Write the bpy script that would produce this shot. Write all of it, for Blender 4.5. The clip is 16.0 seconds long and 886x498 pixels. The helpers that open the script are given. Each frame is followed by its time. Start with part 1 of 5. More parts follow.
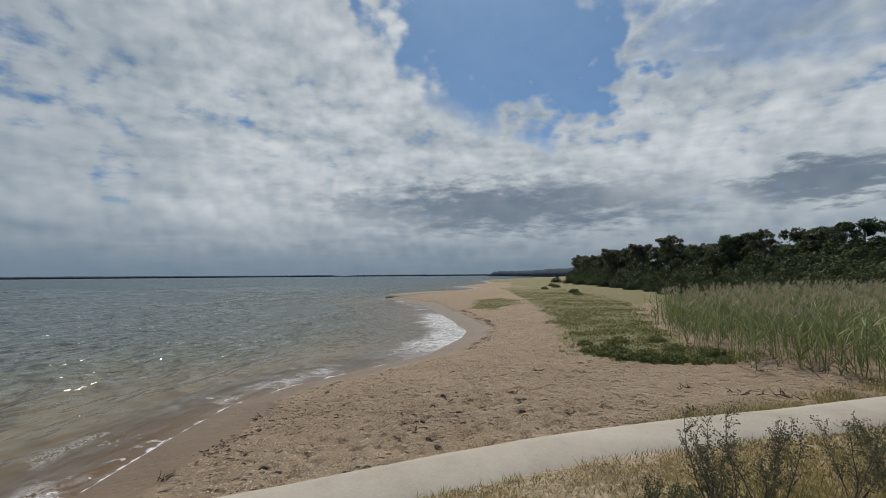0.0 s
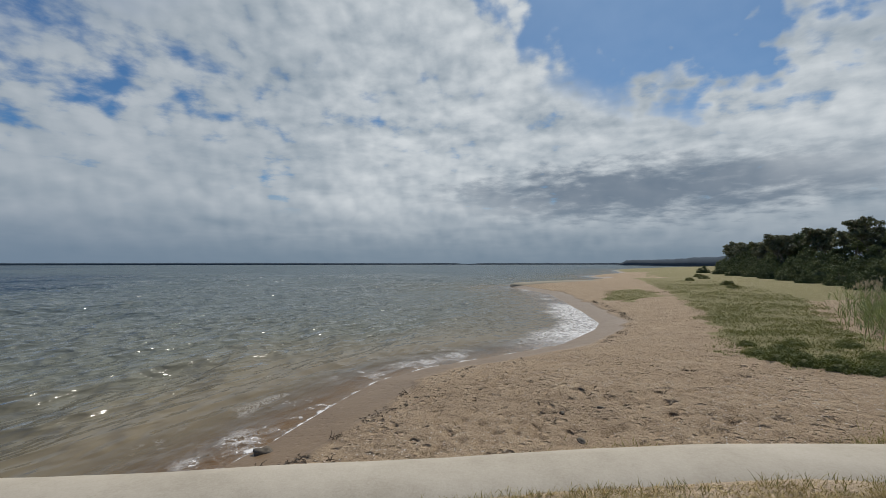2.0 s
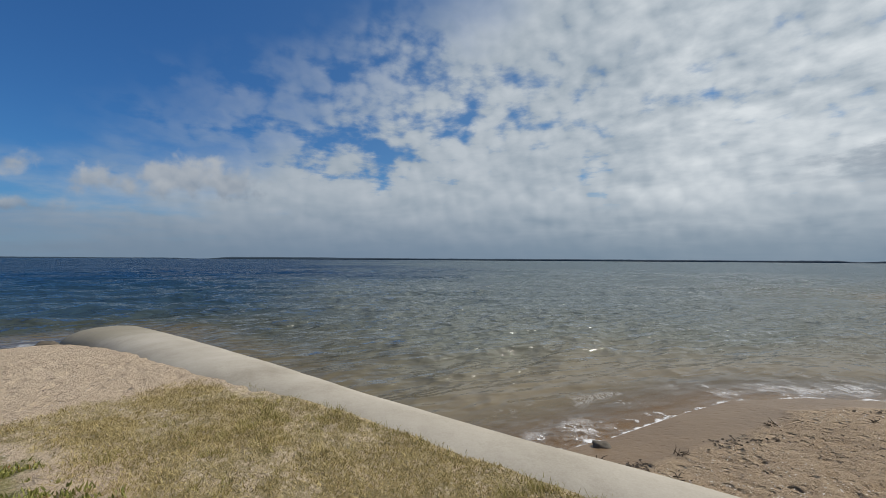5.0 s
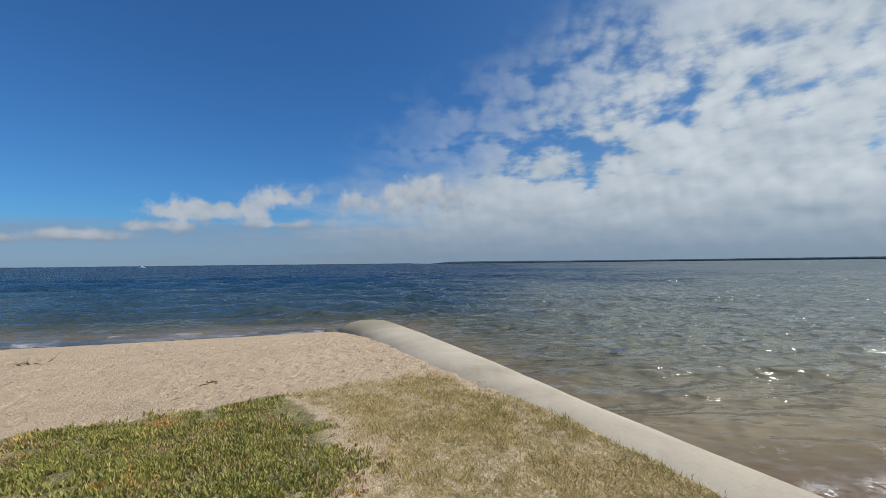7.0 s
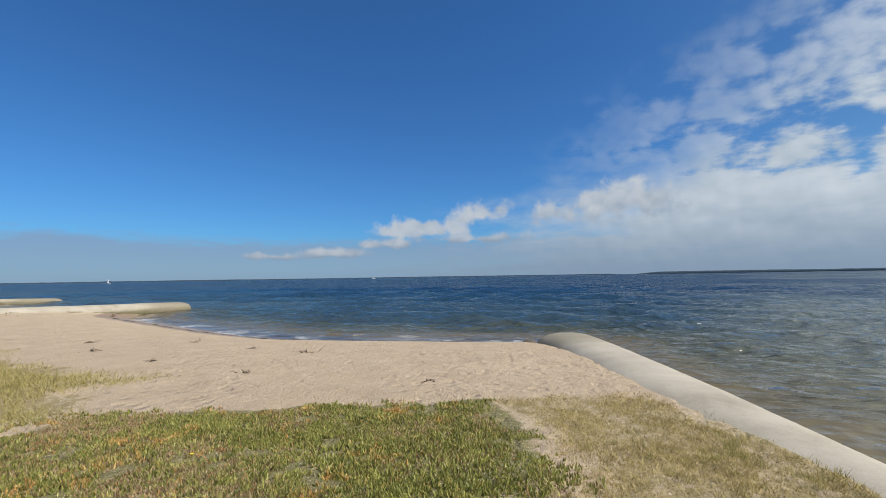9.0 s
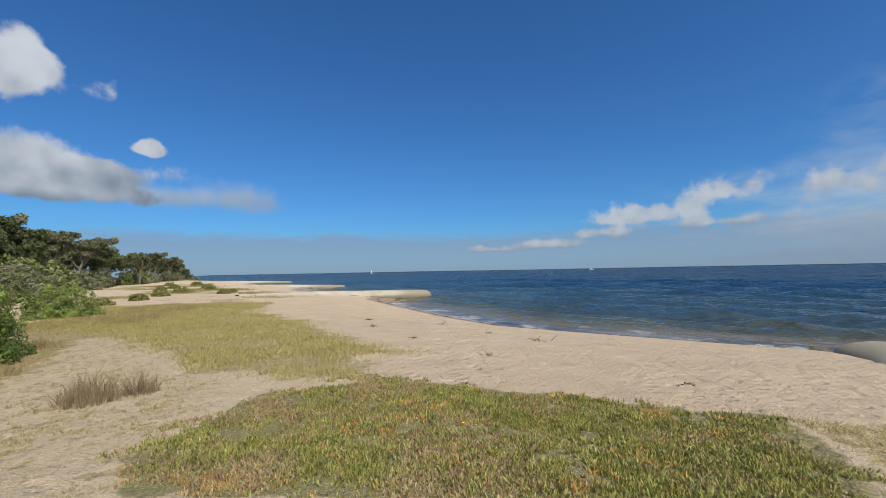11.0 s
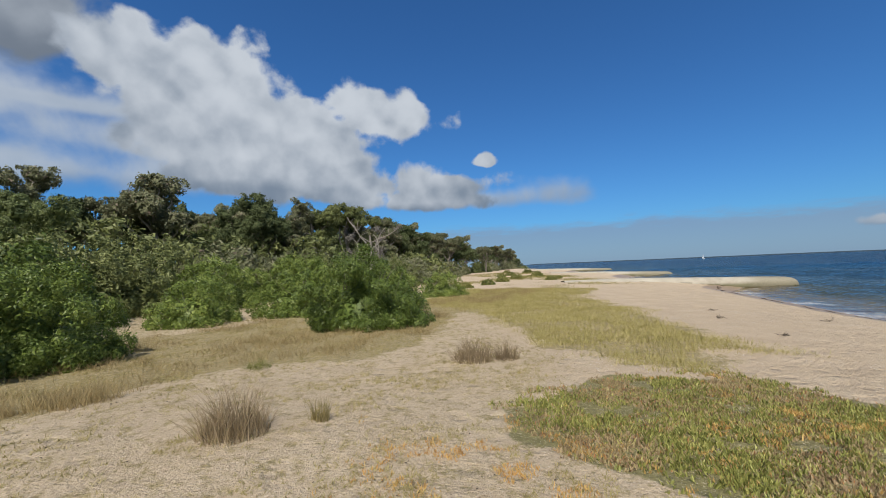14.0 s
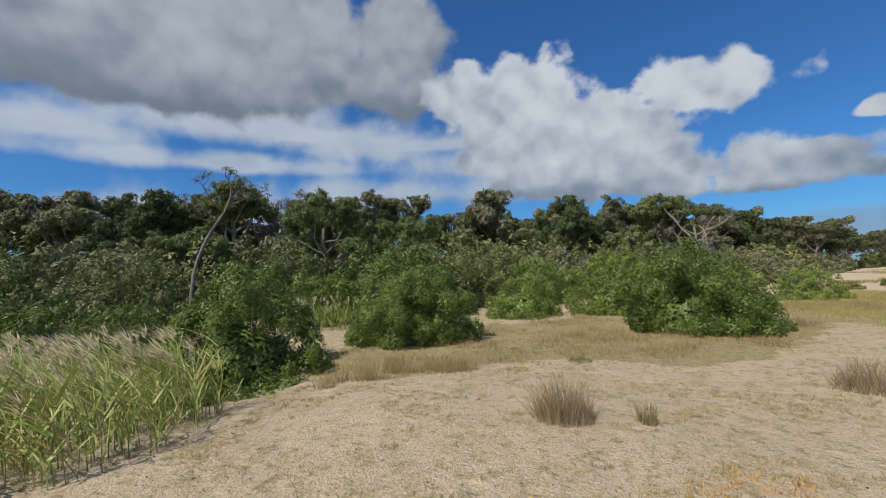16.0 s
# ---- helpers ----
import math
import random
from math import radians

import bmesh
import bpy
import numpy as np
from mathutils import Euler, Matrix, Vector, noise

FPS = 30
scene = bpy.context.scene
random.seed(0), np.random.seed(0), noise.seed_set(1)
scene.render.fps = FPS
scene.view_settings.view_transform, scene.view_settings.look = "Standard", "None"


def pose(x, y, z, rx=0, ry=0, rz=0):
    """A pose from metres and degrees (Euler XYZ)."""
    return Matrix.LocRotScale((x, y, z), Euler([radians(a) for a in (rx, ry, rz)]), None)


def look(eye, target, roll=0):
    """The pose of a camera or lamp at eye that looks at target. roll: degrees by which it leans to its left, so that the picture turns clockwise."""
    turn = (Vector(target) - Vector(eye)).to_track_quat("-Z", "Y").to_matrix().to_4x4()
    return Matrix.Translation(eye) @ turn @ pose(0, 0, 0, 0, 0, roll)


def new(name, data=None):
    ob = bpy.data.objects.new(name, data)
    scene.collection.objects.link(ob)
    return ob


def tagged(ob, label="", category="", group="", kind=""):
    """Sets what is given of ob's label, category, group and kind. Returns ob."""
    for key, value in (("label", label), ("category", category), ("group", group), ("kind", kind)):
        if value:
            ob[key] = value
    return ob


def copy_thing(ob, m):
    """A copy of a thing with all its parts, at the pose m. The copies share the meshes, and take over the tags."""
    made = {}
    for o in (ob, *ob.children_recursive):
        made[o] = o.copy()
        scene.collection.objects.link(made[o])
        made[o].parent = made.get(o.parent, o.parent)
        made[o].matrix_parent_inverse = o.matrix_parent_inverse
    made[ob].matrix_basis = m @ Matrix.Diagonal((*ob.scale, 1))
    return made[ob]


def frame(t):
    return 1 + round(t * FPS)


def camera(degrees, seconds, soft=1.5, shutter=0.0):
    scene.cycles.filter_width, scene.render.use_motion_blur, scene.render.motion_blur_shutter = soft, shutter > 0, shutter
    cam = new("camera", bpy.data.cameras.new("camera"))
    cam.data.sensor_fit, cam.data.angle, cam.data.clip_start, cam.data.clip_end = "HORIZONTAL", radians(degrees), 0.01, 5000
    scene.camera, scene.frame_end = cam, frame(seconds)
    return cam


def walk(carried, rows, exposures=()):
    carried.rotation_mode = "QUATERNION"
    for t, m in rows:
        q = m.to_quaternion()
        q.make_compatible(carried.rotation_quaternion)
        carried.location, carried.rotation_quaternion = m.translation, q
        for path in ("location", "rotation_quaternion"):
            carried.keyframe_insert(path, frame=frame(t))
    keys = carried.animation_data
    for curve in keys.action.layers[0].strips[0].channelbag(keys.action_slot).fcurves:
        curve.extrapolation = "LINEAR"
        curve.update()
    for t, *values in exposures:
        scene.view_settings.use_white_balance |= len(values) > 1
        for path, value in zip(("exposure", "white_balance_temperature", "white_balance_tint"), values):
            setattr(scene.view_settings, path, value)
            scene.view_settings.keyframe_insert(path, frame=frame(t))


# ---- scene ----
cam = camera(92.9, 16.0, 0.8)
# seconds, x, y, z, yaw, pitch, roll
PATH = [
    (0.0, -0.000, -0.000, 2.700, -0.00, 3.57, 0.47),
    (0.5, -0.002, 0.029, 2.697, 3.03, 3.38, 0.27),
    (1.0, -0.017, 0.024, 2.692, 6.78, 2.92, 0.14),
    (1.5, -0.090, -0.026, 2.707, 11.31, 2.47, 0.11),
    (2.0, -0.200, -0.097, 2.724, 16.57, 2.05, 0.07),
    (2.5, -0.271, -0.134, 2.732, 24.57, 1.74, -0.54),
    (3.0, -0.301, -0.123, 2.736, 32.16, 1.35, -0.69),
    (3.5, -0.301, -0.131, 2.743, 38.64, 1.37, -0.46),
    (4.0, -0.323, -0.148, 2.737, 45.41, 1.43, -0.26),
    (6.5, -0.424, -0.345, 2.760, 78.25, 1.57, 0.01),
    (7.0, -0.432, -0.354, 2.766, 85.80, 1.93, 0.65),
    (7.5, -0.408, -0.362, 2.770, 91.65, 2.60, 1.09),
    (8.0, -0.395, -0.363, 2.773, 98.24, 3.20, 1.17),
    (8.5, -0.379, -0.382, 2.779, 104.51, 3.61, 1.08),
    (9.0, -0.357, -0.406, 2.781, 111.92, 3.76, 0.92),
    (9.5, -0.318, -0.496, 2.770, 121.40, 3.76, 0.64),
    (12.0, -0.175, -0.810, 2.753, 151.45, 3.09, 1.49),
    (12.5, -0.154, -0.810, 2.746, 158.77, 3.35, 1.66),
    (13.0, -0.127, -0.820, 2.737, 167.44, 3.32, 2.58),
    (13.5, -0.031, -0.844, 2.730, 173.87, 3.13, 2.53),
    (14.0, 0.038, -0.853, 2.711, 182.02, 2.60, 2.35),
    (14.5, 0.057, -0.865, 2.703, 194.25, 2.39, 2.23),
    (15.0, 0.042, -0.848, 2.710, 203.97, 2.99, 2.29),
    (15.5, 0.030, -0.813, 2.714, 210.84, 3.56, 2.27),
    (16.0, 0.033, -0.753, 2.714, 222.90, 4.17, 2.75),
]
walk(cam, [(t, pose(x, y, z, 90 + pitch, roll, yaw)) for t, x, y, z, yaw, pitch, roll in PATH],
     exposures=[(0.0, -0.62), (2.0, -0.56), (4.0, -0.50), (6.5, -0.24), (9.0, -0.03), (12.0, -0.10), (16.0, -0.12)])

# ---- sky, clouds and sun ----
SUN_EL, SUN_AZ = 52.0, 7.0      # degrees above the horizon, degrees clockwise from +y


class S:
    """A socket with arithmetic, to write node maths as formulas."""
    def __init__(self, tree, sock):
        self.t, self.s = tree, sock

    def op(self, kind, b=None, c=None):
        n = self.t.nodes.new("ShaderNodeMath")
        n.operation = kind
        for i, v in enumerate((self, b, c)):
            if v is None:
                continue
            if isinstance(v, S):
                self.t.links.new(v.s, n.inputs[i])
            else:
                n.inputs[i].default_value = v
        return S(self.t, n.outputs[0])

    def __add__(self, b): return self.op("ADD", b)
    def __radd__(self, b): return self.op("ADD", b)
    def __sub__(self, b): return self.op("SUBTRACT", b)
    def __rsub__(self, b): return (self * -1.0) + b
    def __mul__(self, b): return self.op("MULTIPLY", b)
    def __rmul__(self, b): return self.op("MULTIPLY", b)
    def __truediv__(self, b): return self.op("DIVIDE", b)
    def min(self, b): return self.op("MINIMUM", b)
    def max(self, b): return self.op("MAXIMUM", b)

    def step(self, a, b, lo=0.0, hi=1.0):
        """A soft step from lo at a to hi at b."""
        n = self.t.nodes.new("ShaderNodeMapRange")
        n.interpolation_type = "SMOOTHSTEP"
        self.t.links.new(self.s, n.inputs["Value"])
        if a > b:
            a, b, lo, hi = b, a, hi, lo
        for key, v in (("From Min", a), ("From Max", b), ("To Min", lo), ("To Max", hi)):
            n.inputs[key].default_value = v
        return S(self.t, n.outputs["Result"])


def joined(tree, x, y, z=0.0):
    n = tree.nodes.new("ShaderNodeCombineXYZ")
    for i, v in enumerate((x, y, z)):
        if isinstance(v, S):
            tree.links.new(v.s, n.inputs[i])
        else:
            n.inputs[i].default_value = v
    return n.outputs[0]


def noise_of(tree, vec, scale, detail=4.0, rough=0.55, warp=0.0):
    n = tree.nodes.new("ShaderNodeTexNoise")
    n.inputs["Scale"].default_value, n.inputs["Detail"].default_value = scale, detail
    n.inputs["Roughness"].default_value, n.inputs["Distortion"].default_value = rough, warp
    if vec is not None:
        tree.links.new(vec, n.inputs["Vector"])
    return S(tree, n.outputs[0])


def mixed(tree, fac, a, b):
    """A colour mix; a and b are sockets or colours."""
    n = tree.nodes.new("ShaderNodeMix")
    n.data_type = "RGBA"
    if isinstance(fac, S):
        tree.links.new(fac.s, n.inputs["Factor"])
    else:
        n.inputs["Factor"].default_value = fac
    for key, v in ((6, a), (7, b)):
        if isinstance(v, tuple):
            n.inputs[key].default_value = (*v, 1)
        else:
            tree.links.new(v, n.inputs[key])
    return n.outputs[2]


def billows(tree, vec, scale):
    """Rounded heaps, like the tops of clouds, from two sizes of cells."""
    total = None
    for k, w in ((1.0, 0.62), (2.6, 0.38)):
        n = tree.nodes.new("ShaderNodeTexVoronoi")
        n.feature = "SMOOTH_F1"
        n.inputs["Scale"].default_value, n.inputs["Smoothness"].default_value = scale * k, 0.35
        tree.links.new(vec, n.inputs["Vector"])
        d = S(tree, n.outputs["Distance"])
        dome = (1.0 - d * d * 1.6) * w
        total = dome if total is None else total + dome
    return total


world = bpy.data.worlds.new("sky")
scene.world = world
world.use_nodes = True
wt = world.node_tree
wt.nodes.clear()
coord = wt.nodes.new("ShaderNodeTexCoord")
sep = wt.nodes.new("ShaderNodeSeparateXYZ")
wt.links.new(coord.outputs["Generated"], sep.inputs[0])
dx, dy, dz = (S(wt, sep.outputs[i]) for i in range(3))
el = dz.op("ARCSINE") * (180 / math.pi)
# azimuth in degrees to the left of +y, from -90 to 270
az = (((dx * -1.0).op("ARCTAN2", dy) * (180 / math.pi)) + 450.0).op("MODULO", 360.0) - 90.0
sky = wt.nodes.new("ShaderNodeTexSky")
sky.sky_type, sky.sun_disc = "NISHITA", False
sky.sun_elevation, sky.sun_rotation = radians(SUN_EL), radians(SUN_AZ)
sky.air_density, sky.dust_density, sky.ozone_density = 1.0, 0.6, 3.0

# the broken sheet of cloud, on a flat layer seen in perspective
flat = dz.max(0.0) + 0.15
plane = joined(wt, dx / flat, dy / flat)
plane_b = joined(wt, dx / flat, dy / flat + 0.045)
n_big = noise_of(wt, plane, 0.9, 3.0, 0.5)
n_mid = noise_of(wt, plane, 4.2, 7.0, 0.58, 0.1)
n_mid_b = noise_of(wt, plane_b, 4.2, 7.0, 0.58, 0.1)
raised = wt.nodes.new("ShaderNodeVectorMath")
raised.operation = "ADD"
wt.links.new(coord.outputs["Generated"], raised.inputs[0])
raised.inputs[1].default_value = (0.004, 0.010, 0.020)
n_ball = noise_of(wt, coord.outputs["Generated"], 9.0, 5.0, 0.52, 0.2) * 0.6 + billows(wt, coord.outputs["Generated"], 13.0) * 0.4 - 0.10
n_ball_b = noise_of(wt, raised.outputs[0], 9.0, 5.0, 0.52, 0.2) * 0.6 + billows(wt, raised.outputs[0], 13.0) * 0.4 - 0.10
relief = (n_mid - n_mid_b) * 0.9 * el.step(5.0, 22.0) + (n_ball - n_ball_b) * 1.2                            # billows catch the sun on one flank
sheet_edge = az + el * 1.45 + (n_big - 0.5) * 46.0 + (n_mid - 0.5) * 20.0    # its torn rim, over the open water
cover = sheet_edge.step(124.0, 90.0)
holes = (n_mid - 0.5) * 1.5 + (n_ball - 0.5) * 1.0 + (n_big - 0.5) * 1.1
thin = (az - 30.0).step(0.0, 40.0) * el.step(7.0, 16.0)      # more gaps towards the rim
sheet = (holes + 0.72 - thin * 0.46).step(0.0, 0.42)
low = el.step(11.0, 6.0)
sheet = sheet.max(low) * cover
# the blue gap in the sheet, high over the beach
gx = (az + 11.0 - (el - 29.0) * 0.35 + (n_mid - 0.5) * 24.0 + (n_ball - 0.5) * 30.0) / 15.5
gy = (el - 28.6 + (n_mid - 0.5) * 13.0 + (n_ball - 0.5) * 17.0) / 10.8
gap = (gx * gx + gy * gy).op("SQRT").step(1.22, 0.78)
gap2 = (az + (n_mid - 0.5) * 40.0).step(-22.0, -33.0) * (el + (n_mid - 0.5) * 20.0).step(20.5, 26.0)
sheet = sheet * (1.0 - gap.max(gap2 * 0.62) * 0.93)


# heaped clouds: (azimuth, elevation, half width, half height) in degrees
def heap(blobs, rough, scale, edge=0.22, lift=0.035):
    up = wt.nodes.new("ShaderNodeVectorMath")
    up.operation = "ADD"
    wt.links.new(coord.outputs["Generated"], up.inputs[0])
    up.inputs[1].default_value = (0, 0, lift)
    wob = noise_of(wt, coord.outputs["Generated"], scale, 6.0, 0.50, 0.15)
    wob_b = noise_of(wt, up.outputs[0], scale, 6.0, 0.50, 0.15)
    swell_a = billows(wt, coord.outputs["Generated"], scale * 0.8)
    swell_b = billows(wt, up.outputs[0], scale * 0.8)
    wide = noise_of(wt, coord.outputs["Generated"], scale * 0.3, 2.0, 0.5)
    shift = (wob - 0.5) * rough + (wide - 0.5) * rough * 0.8
    near, top = None, None
    for a, e, ra, re in blobs:
        x, y = (az - a) / ra, (el - e) / re
        y = y.max(y * -1.5)                                 # flatter bases
        d = (x * x + y * y).op("SQRT")
        light = (el - e) / re - d * 0.9
        near = d if near is None else near.op("SMOOTH_MIN", d, 0.28)
        top = light if top is None else top.op("SMOOTH_MAX", light, 0.5)
    body = (near + shift).step(1.05, 1.05 - edge)
    lit = (top * 0.68 + (wob - wob_b) * 1.3 + (swell_a - swell_b) * 0.55 + shift * -0.35 + 0.74).step(-0.15, 1.45)
    return body, lit


veil, veil_lit = heap([(212, 15.0, 22, 4.0), (236, 19.0, 22, 2.4), (226, 18.0, 17, 2.0), (250, 15.0, 28, 2.2), (198, 10.8, 26, 2.2), (270, 17, 16, 3.2), (198, 17.0, 11, 3.0), (232, 18.5, 14, 5.5), (248, 19.5, 18, 4.0), (180, 9.0, 14, 2.0), (228, 11.5, 34, 3.6), (255, 9.0, 30, 3.0)], 2.0, 8.0, 0.8)
deck, deck_lit = heap([(247, 29.5, 24, 13.0), (271, 30.0, 28, 14.0), (228, 31.0, 8, 8.0), (231, 25, 11, 6), (255, 24, 22, 6)], 1.5, 10.0, 0.38)
puff, puff_lit = heap([(210.5, 23.2, 7.5, 4.6), (219, 23.5, 6, 4.4), (190, 19.6, 10.5, 4.2), (200, 17.0, 13, 5.0), (213, 19.5, 9, 5.0), (197, 14.0, 12, 3.6), (183, 10.8, 10, 2.2), (195, 11.5, 11, 2.8), (208, 12.0, 10, 3.0), (196, 11.5, 17, 4.6), (206, 14.5, 14, 5.0), (186, 9.0, 12, 2.6), (176.0, 14.0, 1.7, 1.25)], 1.7, 13.0, 0.30)
row, row_lit = heap([(114, 6.2, 6, 1.6), (107, 8.2, 3.5, 2.2), (103.5, 9.0, 3, 2.0), (97, 8.0, 4, 2.2), (90, 9.0, 6, 2.4), (119, 4.4, 3.5, 0.8), (127, 3.2, 5, 0.8), (134, 2.8, 4, 0.7), (108, 5.0, 9, 1.0)], 2.6, 22.0, 0.7, 0.012)
bank = (el + (n_big - 0.5) * 2.4 + (n_mid - 0.5) * 2.5).step(5.8, 3.9) * az.step(70.0, 95.0) * az.step(215.0, 175.0)   # far low bank

# dark bellies low over the headland
b1x, b1y = (az + 9.0 + (n_mid - 0.5) * 22.0) / 27.0, (el - 9.0 + (n_mid - 0.5) * 9.0) / 4.0
b2x, b2y = (az + 43.0 + (n_mid - 0.5) * 10.0) / 9.5, (el - 9.3 + (n_mid - 0.5) * 7.0) / 2.6
belly = (b1x * b1x + b1y * b1y).op("SQRT").step(1.2, 0.3).max((b2x * b2x + b2y * b2y).op("SQRT").step(1.1, 0.5))
grey = noise_of(wt, plane, 1.1, 4.0, 0.55, 0.4)
sheet_col = mixed(wt, (grey - 0.5) * 1.3 + 0.62 + relief + (n_mid - 0.5) * 0.6 * el.step(4.0, 16.0), (0.40, 0.51, 0.62), mixed(wt, az.step(18.0, 55.0), (1.08, 1.15, 1.20), mixed(wt, az.step(50.0, 85.0), (0.76, 0.84, 0.92), (0.66, 0.74, 0.83))))
sheet_col = mixed(wt, belly * 0.8, sheet_col, (0.19, 0.27, 0.38))
sheet_col = mixed(wt, el.step(9.0, 0.0) * 0.9, sheet_col, mixed(wt, az.step(30.0, 70.0), (0.27, 0.38, 0.50), (0.25, 0.36, 0.50)))
deck_col = mixed(wt, deck_lit, (0.21, 0.255, 0.325), (0.54, 0.60, 0.68))
puff_col = mixed(wt, puff_lit, (0.24, 0.31, 0.41), (0.72, 0.78, 0.86))
veil_col = mixed(wt, veil_lit, (0.36, 0.45, 0.57), (0.66, 0.73, 0.81))
row_col = mixed(wt, row_lit, (0.31, 0.40, 0.52), (0.66, 0.71, 0.77))


def backdrop(sock, power):
    n = wt.nodes.new("ShaderNodeBackground")
    n.inputs["Strength"].default_value = power
    wt.links.new(sock, n.inputs["Color"])
    return n.outputs[0]


def over(fac, a, b):
    n = wt.nodes.new("ShaderNodeMixShader")
    wt.links.new(fac.s, n.inputs[0])
    wt.links.new(a, n.inputs[1])
    wt.links.new(b, n.inputs[2])
    return n.outputs[0]


tint = mixed(wt, 1.0, sky.outputs[0], mixed(wt, dy.step(-0.1, 0.8), (0.37, 0.81, 1.26), (0.62, 0.90, 1.08)))
tint.node.blend_type = "MULTIPLY"
CLOUD = 0.85
out = backdrop(tint, 0.094)
out = over(bank * 0.72, out, backdrop(mixed(wt, el.step(0.0, 5.0), (0.33, 0.45, 0.63), (0.29, 0.39, 0.56)), CLOUD))
out = over(sheet, out, backdrop(sheet_col, CLOUD))
out = over(row * 0.92, out, backdrop(row_col, CLOUD))
out = over(veil * 0.85, out, backdrop(veil_col, CLOUD))
out = over(deck, out, backdrop(deck_col, CLOUD))
out = over(puff, out, backdrop(puff_col, CLOUD))
w_out = wt.nodes.new("ShaderNodeOutputWorld")
wt.links.new(out, w_out.inputs["Surface"])

sun = new("sun", bpy.data.lights.new("sun", "SUN"))
sun.data.energy, sun.data.angle, sun.data.color = 5.0, radians(0.6), (1.0, 0.95, 0.87)
sa, se = radians(SUN_AZ), radians(SUN_EL)
sun.matrix_world = look((math.sin(sa) * math.cos(se) * 50, math.cos(sa) * math.cos(se) * 50, math.sin(se) * 50), (0, 0, 0))

# ---- plan ----
# waterlines at mean level: north of the near groyne, and south of it along the further groynes
SHORE_N = [(-4.9, 1.2), (-4.75, 3.2), (-4.7, 4.4), (-4.6, 5.5), (-4.6, 7.5), (-4.5, 9.0), (-3.8, 10.5), (-2.6, 12.0), (-0.5, 14.7), (0.8, 18.5), (1.1, 20.5),
           (0.5, 25.2), (-1.8, 38.9), (-6.8, 50.5), (-4.5, 54), (-1.9, 59), (3, 74), (8.7, 80.5), (4, 93), (3.5, 99), (14, 125), (19, 200), (60, 300), (120, 420), (150, 900)]
SHORE_S = [(-17.6, -2.2), (-17.8, -3.6), (-17.0, -6.9), (-16.0, -11.5), (-15.6, -14.0), (-16.2, -17.5), (-17.3, -21.5), (-20.8, -34.0), (-24.5, -38.0), (-23.5, -41.0),
           (-23, -48), (-25, -66), (-31, -75.5), (-30, -80), (-30, -100), (-32, -126), (-41, -136), (-39, -142), (-40, -200), (-20, -420), (20, -1200)]
# middle line of the near groyne: x, y, height of its back
GROYNE = [(9.5, 6.6, 1.02), (5.2, 5.02, 1.14), (3.0, 4.43, 1.16), (1.4, 3.99, 1.16), (0.2, 3.55, 1.16), (-1.2, 2.97, 1.16), (-2.4, 2.50, 1.15), (-3.5, 2.07, 1.14),
          (-4.8, 1.62, 1.12), (-7.2, 0.74, 1.09), (-9.8, -0.10, 1.04), (-12.4, -0.88, 0.96), (-14.8, -1.66, 0.86), (-16.6, -2.35, 0.70)]
SUCCULENT = [(-0.4, -5.7), (-1.4, -6.7), (-2.2, -7.1), (-3.8, -7.0), (-4.8, -4.9), (-5.6, -3.2), (-6.1, -2.1), (-5.2, -1.5), (-4.7, -1.1), (-4.0, -0.75), (-3.2, -1.2), (-2.6, -2.2), (-1.7, -3.4), (-1.1, -4.3), (-0.4, -5.0)]
DRY = [(-7.3, 0.0), (-6.2, -2.0), (-5.2, -1.0), (-3.4, -0.9), (-2.4, -1.6), (-1.2, -2.0), (0.4, -1.0), (3.0, 0.5), (6, 3.0), (8, 5.6), (1.4, 3.7), (-3.0, 2.2), (-5.6, 1.2)]
HUMP = [(-3.5, -7.2), (-4.5, -8.4), (-5.6, -8.3), (-5.4, -11), (-6.3, -15.8), (-6.2, -23), (-9, -29), (0, -31), (2, -22), (-0.8, -15), (-1.4, -9.3)]
BROWN = [(1.0, -10.4), (1.4, -8.8), (4.0, -8.4), (5.2, -6.0), (6.0, -4.8), (9, -5.5), (9, -12), (6, -18), (1, -24), (-3, -31), (-8, -31), (-3, -23), (0, -16), (0.2, -12)]
PATCH = [(1.8, 30), (3.4, 27.5), (5.8, 30.5), (5.6, 37), (3, 37)]
GREEN = [(3.5, 12.2), (4.0, 10.0), (5.2, 9.1), (6.6, 9.2), (8.0, 16), (12, 26), (16, 60), (8, 62), (6.2, 28), (4.6, 17.5)]


def seg_dist(px, py, line):
    """Signed distance to a line of points: positive to the right of its way. Also how far along it the nearest place lies."""
    best = np.full(px.shape, 1e9)
    sign = np.ones(px.shape)
    along = np.zeros(px.shape)
    run = 0.0
    for a, b in zip(line[:-1], line[1:]):
        ax, ay, bx, by = a[0], a[1], b[0], b[1]
        length = math.hypot(bx - ax, by - ay)
        ux, uy = (bx - ax) / length, (by - ay) / length
        s = np.clip((px - ax) * ux + (py - ay) * uy, 0, length)
        d = np.hypot(px - ax - s * ux, py - ay - s * uy)
        side = (px - ax) * uy - (py - ay) * ux
        m = d < best - 1e-6
        best = np.where(m, d, best)
        sign = np.where(m, np.sign(side), sign)
        along = np.where(m, run + s, along)
        run += length
    return best * sign, along


